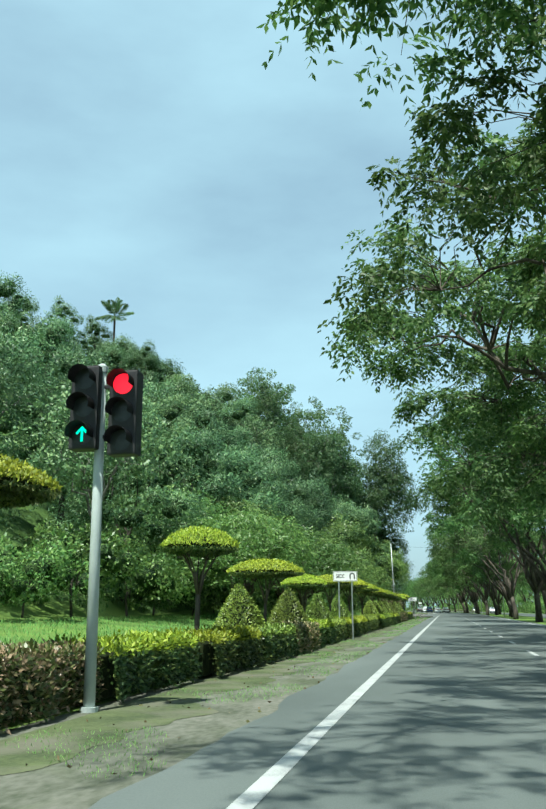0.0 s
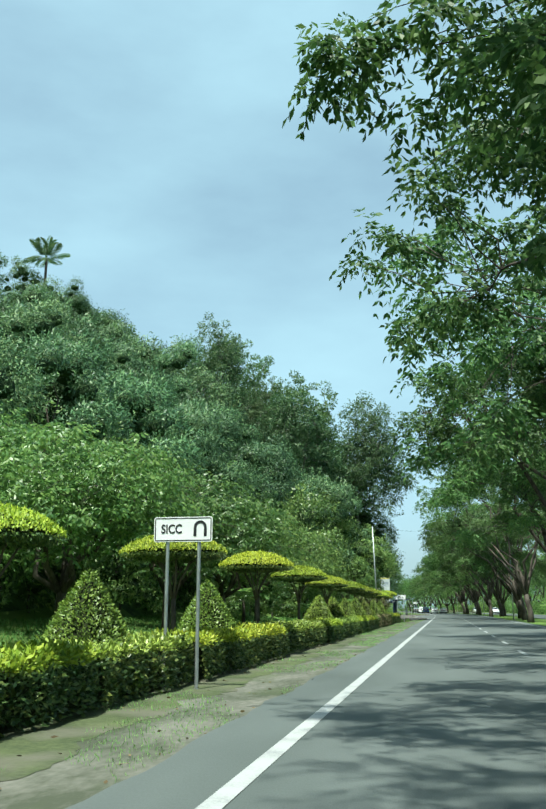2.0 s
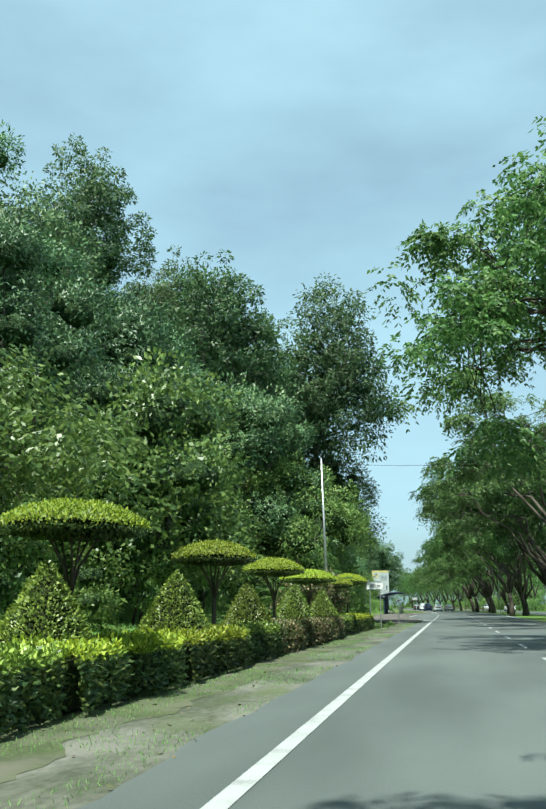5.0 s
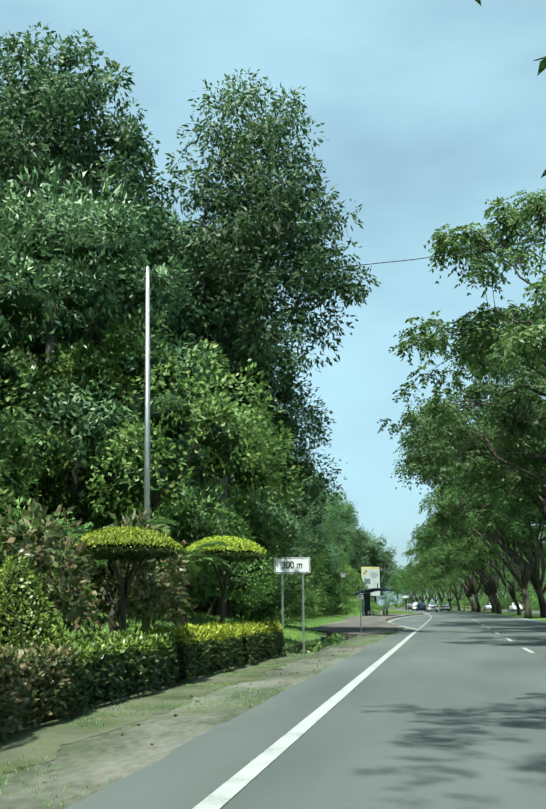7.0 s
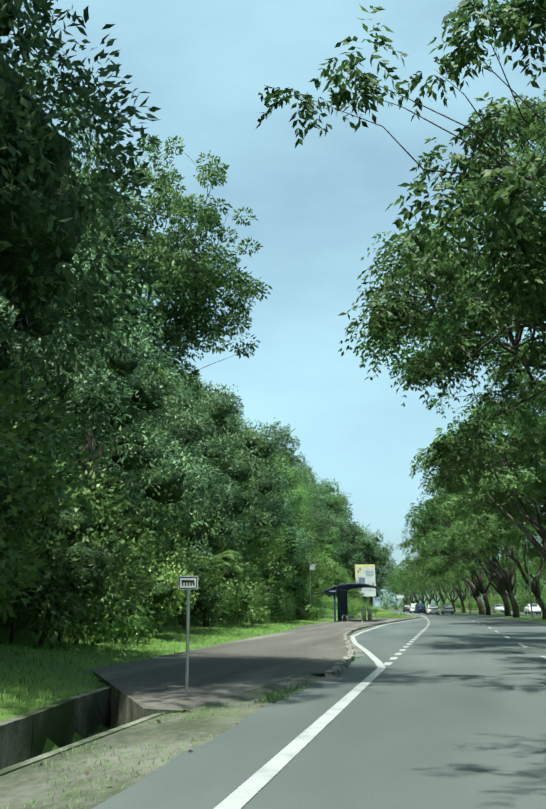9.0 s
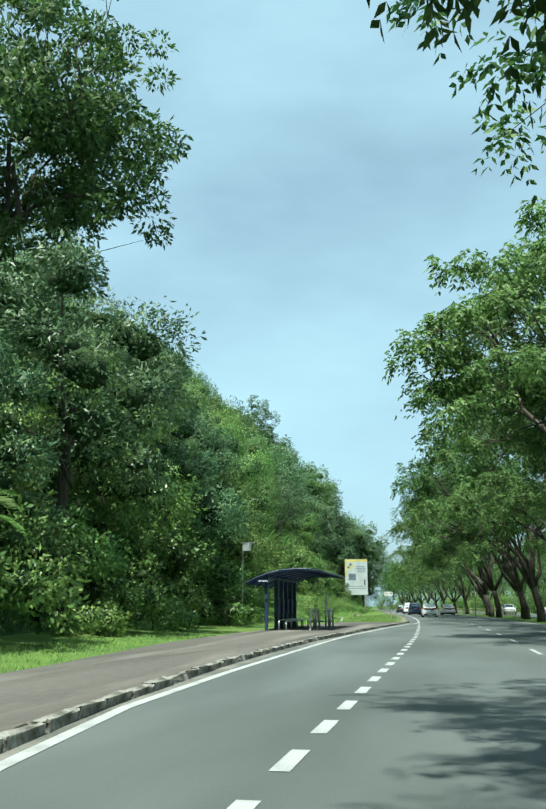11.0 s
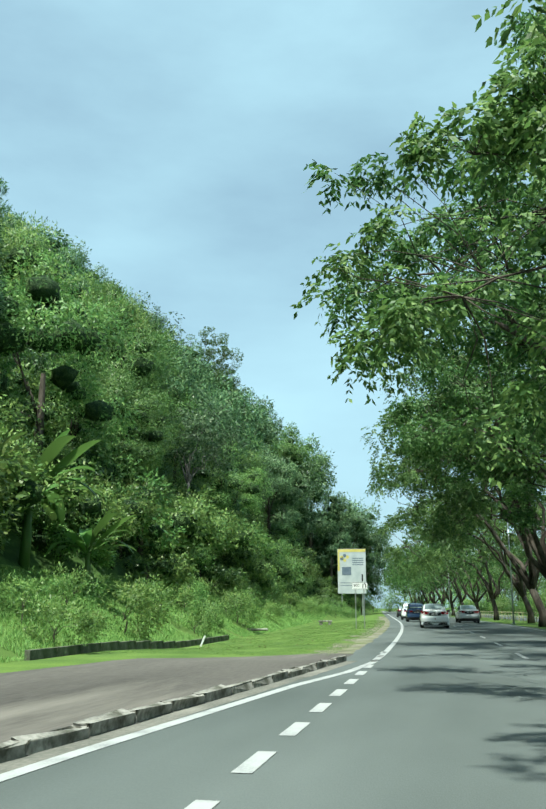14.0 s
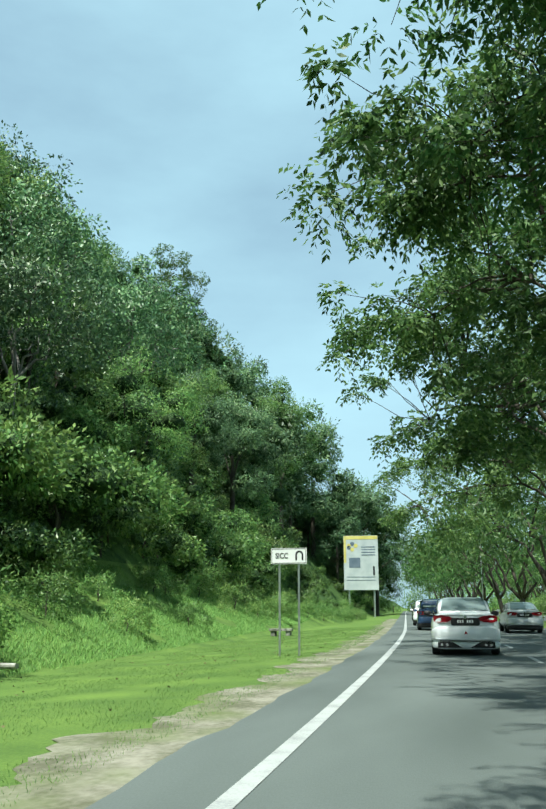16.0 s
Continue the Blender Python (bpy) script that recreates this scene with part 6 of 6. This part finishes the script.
        part("warning_triangle", bm, M_TAIL, e, "small red triangle")
    return e


# rear glass: the pale grey-green base colour stands in for reflected sky
M_GLASS_SKY, _n, _l, _b = material("painted_sky_glass", 0.05, 0.0, 0.8)
_b.inputs["Base Color"].default_value = (0.20, 0.26, 0.26, 1)
M_CARWHITE = paint("white_car_paint", (0.80, 0.83, 0.84))
M_CARSILVER = paint("silver_car_paint", (0.52, 0.55, 0.55), 0.3, 0.1)
M_CARBLUE = paint("blue_car_paint", (0.03, 0.07, 0.16))
M_CARDARK = paint("dark_car_paint", (0.03, 0.035, 0.04))


def in_lane(off, y):
    return pose(EDGE + off + bend(y), y, 0.0, 0, 0, math.degrees(heading(y + 2)))


sedan(in_lane(2.0, 227.5), M_CARWHITE, "white saloon car with red tail lights on the road")
sedan(in_lane(5.75, 248.0), M_CARSILVER, "silver saloon car in the lane beside the median", sport=False)
sedan(in_lane(1.55, 252.0), M_CARBLUE, "dark blue car driving ahead on the road", sport=False, suv=0.2)
sedan(in_lane(1.4, 264.0), M_CARWHITE, "white tall car driving ahead on the road", sport=False, suv=0.25)
sedan(in_lane(1.5, 290.0), M_CARDARK, "dark grey car driving ahead on the road", sport=False)
sedan(in_lane(5.1, 330.0), M_CARDARK, "dark car in the lane beside the median", sport=False)
sedan(pose(14.0 + bend(262), 262, 0, 0, 0, 185), M_CARSILVER, "silver car on the opposite carriageway", sport=False)
sedan(pose(15.0 + bend(236), 236, 0, 0, 0, 185), M_CARWHITE, "white car on the opposite carriageway", sport=False)


# ---------------------------------------------------------------- palms, grass, litter
def frond(length, n, r, bow=0.75):
    """An arching rib with narrow leaflets on both sides, all one mesh."""
    pts = [Vector((length * t * (1 - 0.22 * t), 0, length * (0.55 * t - bow * t * t))) for t in np.linspace(0, 1, 9)]
    bm = bmesh.new()
    tube(bm, pts, [0.03, 0.026, 0.022, 0.018, 0.015, 0.012, 0.009, 0.006, 0.003], 4, False)
    for k in range(n):
        t = 0.12 + 0.86 * k / n
        i = min(int(t * 8), 7)
        p = pts[i].lerp(pts[i + 1], t * 8 - i)
        for s in (-1, 1):
            l = length * 0.30 * math.sin(math.pi * (0.15 + 0.8 * t))
            q = p + Vector((l * 0.55, s * l * 0.8, -l * 0.25 + r.normal(scale=0.03)))
            w = Vector((0.045, 0, 0.012))
            m = p.lerp(q, 0.5) + Vector((0, 0, 0.03))
            a, b, c, d = (bm.verts.new(v) for v in (p, m + w, q, m - w))
            bm.faces.new((a, b, c, d))
    return bm


FROND = [to_mesh("frond", frond(2.6, 22, np.random.default_rng(100 + k)), M_LEAF_MID) for k in range(2)]
STIFF = [to_mesh("frond", frond(2.6, 26, np.random.default_rng(104 + k), 0.42), M_LEAF_TALL) for k in range(2)]


def palm(x, y, h, s, label, lift=-32, fan=50, fronds=FROND):
    e = empty("palm", pose(*on_ground(x, y, 0.1)), label, "palm", "palms")
    part("trunk", tube(bmesh.new(), [(0, 0, -0.2), (0.05, 0, h * 0.5), (0.0, 0.05, h)], [0.16 * s, 0.12 * s, 0.11 * s], 8), M_BARK, e, "", True)
    for k in range(13):
        f = part("frond", fronds[k % 2], None, e)
        f.matrix_basis = pose(0, 0, h, 0, lift + fan * ((k * 7) % 13) / 13, 27.7 * k + 5 * math.sin(k)) @ Matrix.Scale(s, 4)
    return e


palm(-13.2, 184, 1.6, 0.8, "low palm with feathery fronds behind the bus shelter")
palm(-45, 108, 9.3, 1.4, "palm standing above the hilltop forest", -70, 118, STIFF)
palm(-13.0, 150, 3.2, 1.0, "low palm with feathery fronds among the shrubs")


def paddle_leaf(length, width, bow):
    """A banana leaf: stalk, arching midrib and a broad blade folded along it."""
    bm = bmesh.new()
    rows = []
    for i in range(10):
        t = i / 9
        p = Vector((length * t * (1 - 0.15 * t), 0, length * (0.85 * t - bow * t * t)))
        w = width * (0.06 if t < 0.12 else math.sin(math.pi * min(1.0, (t - 0.10) / 0.92)) ** 0.55 * 0.5 + 0.01)
        rows.append([bm.verts.new(p + Vector((0, s * w, 0.28 * w * abs(s) + (0.02 * math.sin(9 * t) if s else 0)))) for s in (-1, 0, 1)])
    for a, b in zip(rows, rows[1:]):
        for k in range(2):
            bm.faces.new((a[k], a[k + 1], b[k + 1], b[k]))
    return bm


PADDLE = [to_mesh("leaf", paddle_leaf(2.8, 0.5, bow), M_LEAF_MID, True) for bow in (0.35, 0.6, 0.95)]


def banana(x, y, h, s, label):
    e = empty("banana_plant", pose(*on_ground(x, y, 0.1)), label, "banana plant", "banana plants")
    part("stem", tube(bmesh.new(), [(0, 0, -0.2), (0.04, 0, h * 0.5), (0.0, 0.03, h)], [0.17 * s, 0.14 * s, 0.08 * s], 9), M_LEAF_MID, e, "", True)
    for k in range(17):
        f = part("leaf", PADDLE[k % 3], None, e)
        f.matrix_basis = pose(0, 0, h - 0.1, 0, -30 + 58 * ((k * 5) % 17) / 17, 47.0 * k + 11 * math.sin(k * 3)) @ Matrix.Scale(s * (0.85 + 0.05 * (k % 4)), 4)
    return e


banana(-15.0, 203, 2.6, 1.35, "banana plant with broad arching leaves on the slope")
banana(-13.9, 206.5, 1.6, 0.95, "banana plant with broad arching leaves on the slope")
banana(-16.2, 200.8, 2.2, 1.0, "banana plant with broad arching leaves on the slope")
banana(-13.6, 186, 2.4, 0.9, "banana plant with broad leaves behind the bus shelter")
palm(-16.5, 221, 1.6, 1.1, "low palm with long arching fronds on the slope")
palm(-6.1, 95.2, 2.1, 0.62, "palm with drooping fronds behind the hedge")
palm(-5.8, 98.4, 1.9, 0.55, "small palm with drooping fronds behind the hedge")
palm(-7.6, 94, 1.2, 0.7, "drooping palm-like plant behind the hedge")
palm(-10.5, 66, 1.4, 0.7, "drooping palm-like plant behind the hedge")

# grass blades along the verges
rg = np.random.default_rng(33)
def blades(name, x0, x1, y0, y1, n, h, label, mat=M_BLADE, keep=None):
    y = rg.uniform(y0, y1, n)
    x = rg.uniform(x0, x1, n)
    m = np.array([noise.noise((a * 0.9, b * 0.45, 5.0)) > (-0.05 if keep is None else keep) for a, b in zip(x, y)])
    x, y = x[m], y[m]
    P = np.array([(a + bend(b), b, ground_z(a + bend(b), b) - 0.01) for a, b in zip(x, y)])
    D = rg.normal(scale=0.45, size=(len(P), 3))
    D[:, 2] = 1.0
    N = rg.normal(scale=0.25, size=(len(P), 3)) + np.array([0.1, -0.15, 1.0])
    N /= np.linalg.norm(N, axis=1, keepdims=True)
    me = leaf_mesh(name, [(slim(leaf_arrays(P, D, h, h * 0.14, rg)), 0)], [mat], N)
    return tagged(new(name, me), label, "grass", kind="stuff")


blades("verge_grass", -4.2, -2.3, 5, 120, 60000, 0.05, "short grass tufts on the dirt verge", keep=0.05)
blades("mown_grass", -10.2, -2.7, 196, 262, 190000, 0.045, "bright green mown grass beside the road", keep=-0.22)
blades("lawn_grass", -14.0, -5.2, 12, 98, 36000, 0.14, "lawn grass behind the clipped hedge", keep=-0.6)
blades("bank_grass", -14.8, -9.4, 190, 290, 270000, 0.15, "long grass on the sunny bank", keep=-0.35)
blades("drain_grass", -12.0, -4.8, 97, 165, 34000, 0.12, "rough grass beside the drain", keep=-0.5)
blades("kerb_grass", -2.55, -2.15, 116, 126, 2500, 0.08, "weeds growing along the broken kerb", keep=-0.4)

# fallen leaves
lp = np.stack([rg.uniform(-4.1, -2.2, 500), rg.uniform(2, 119, 500)], 1)
P = np.array([(a, b, (ground_z(a, b) if a < -2.3 else 0.0) + 0.012) for a, b in lp if ground_z(a, b) > -0.2])
D = rg.normal(size=(len(P), 3))
D[:, 2] *= 0.15
M_DRY = leafy("dry_leaves", [(0.07, 0.055, 0.03), (0.12, 0.10, 0.05), (0.19, 0.16, 0.08), (0.09, 0.11, 0.04)], 0.7, 0.1, 0.2)
tagged(new("fallen_leaves", leaf_mesh("fallen_leaves", [(leaf_arrays(P, D, 0.065, 0.032, rg), 0)], [M_DRY])), "dry fallen leaves scattered on the verge", "leaves", kind="stuff")
lp = np.stack([rg.uniform(-9.6, -3.5, 260), rg.uniform(198, 250, 260)], 1)
P = np.array([(a + bend(b), b, ground_z(a + bend(b), b) + 0.06) for a, b in lp])
D = rg.normal(size=(len(P), 3))
D[:, 2] *= 0.2
tagged(new("fallen_leaves", leaf_mesh("fallen_leaves", [(leaf_arrays(P, D, 0.08, 0.04, rg), 0)], [M_DRY])), "dry fallen leaves scattered on the mown grass", "leaves", kind="stuff")

# white pipe left by the bank, a small white marker, a low slab
e = empty("pipe", pose(-12.3, 221.5, ground_z(-12.3, 221.5) + 0.06, 0, 0, -20), "white plastic pipe lying by the grassy bank", "pipe")
part("tube", tube(bmesh.new(), [(-1.1, 0, 0.0), (0.0, 0.04, 0.03), (1.1, 0.15, 0.05)], 0.06, 10), M_CONC, e)
e = empty("marker_post", pose(-9.0, 202.0, 0.0, 0, 22, 0), "short white marker post in the grass", "marker")
part("stake", boxed((-0.03, -0.025, -0.1), (0.03, 0.025, 0.27), 0.01), M_SIGNWHITE, e)
e = empty("concrete_slab", pose(-12.6, 249.5, ground_z(-12.6, 249.5), 0, 0, 5), "pale concrete slab on two blocks at the foot of the bank", "slab")
part("slab_top", boxed((-0.6, -0.35, 0.26), (0.6, 0.35, 0.38), 0.03), M_CONC, e, "pale concrete top")
for q in (-0.4, 0.4):
    part("support_block", boxed((q - 0.12, -0.3, 0), (q + 0.12, 0.3, 0.26), 0.015), M_CONC, e)
# low edge of the drain along the foot of the bank
dw = tagged(new("bank_drain"), "low dark concrete drain edge below the grassy bank", "drain", kind="structure")
for k in range(14):
    y0 = 192.5 + 1.5 * k
    wl_ = part("edge_block", boxed((-0.07, 0.01, -0.3), (0.07, 1.47, 0.20), 0.015), M_DRAIN, dw)
    wl_.matrix_basis = pose(-lerp_table(LAWN, y0) + 0.15 + bend(y0), y0, ground_z(-lerp_table(LAWN, y0) + 0.15 + bend(y0), y0) + 0.03, 0, 0, math.degrees(heading(y0)))

# pale railing on the far edge of the median
M_RAIL = surface("pale_yellow_paint", (0.38, 0.36, 0.20), (0.55, 0.52, 0.32), 2.0, 6, 0.6, bump=0.05, fine=30)
rail_root = empty("railing", pose(0, 0, 0), "pale yellow metal railing along the far edge of the median", "railing")
POST = to_mesh("post", boxed((-0.04, -0.04, -0.1), (0.04, 0.04, 0.85), 0.01), M_RAIL)
for k in range(40):
    y = 236 + 2.4 * k
    p_ = part("post", POST, None, rail_root)
    p_.matrix_basis = pose(10.9 + bend(y), y, 0, 0, 0, math.degrees(heading(y)))
for z in (0.35, 0.78):
    part("rail", tube(bmesh.new(), [(10.9 + bend(y), y, z) for y in np.arange(236, 330.1, 4.7)], 0.04, 6), M_RAIL, rail_root)

# broad-leaved weeds along the drain
WEED = lobed_tree(38, 0.38, 0.34, 0.0, 8, 0.13, 60, 0.065, 0.042, 0.012, M_LEAF_MID, 0.3, True, False)
for k in range(11):
    y = 101.9 + 0.9 * k + rg.uniform(-0.3, 0.3)
    plant_tree("weed", WEED, pose(-3.55 - rg.uniform(0, 0.6), y, -0.45 if k % 3 else -0.2, 0, 0, 67 * k) @ Matrix.Scale(rg.uniform(0.7, 1.25), 4), "broad-leaved green weed growing in the drain", "weed", "drain weeds")

# overhead cable
bm = bmesh.new()
tube(bm, [(-5.9 + 17 * t, 95.7 - 2.2 * t, 8.0 + 1.3 * t - 0.95 * math.sin(math.pi * t)) for t in np.linspace(0, 1, 13)], 0.008, 5)
e = empty("overhead_cable", pose(0, 0, 0), "thin black cable hanging across the road between trees", "cable")
part("wire", bm, M_BLACK, e)
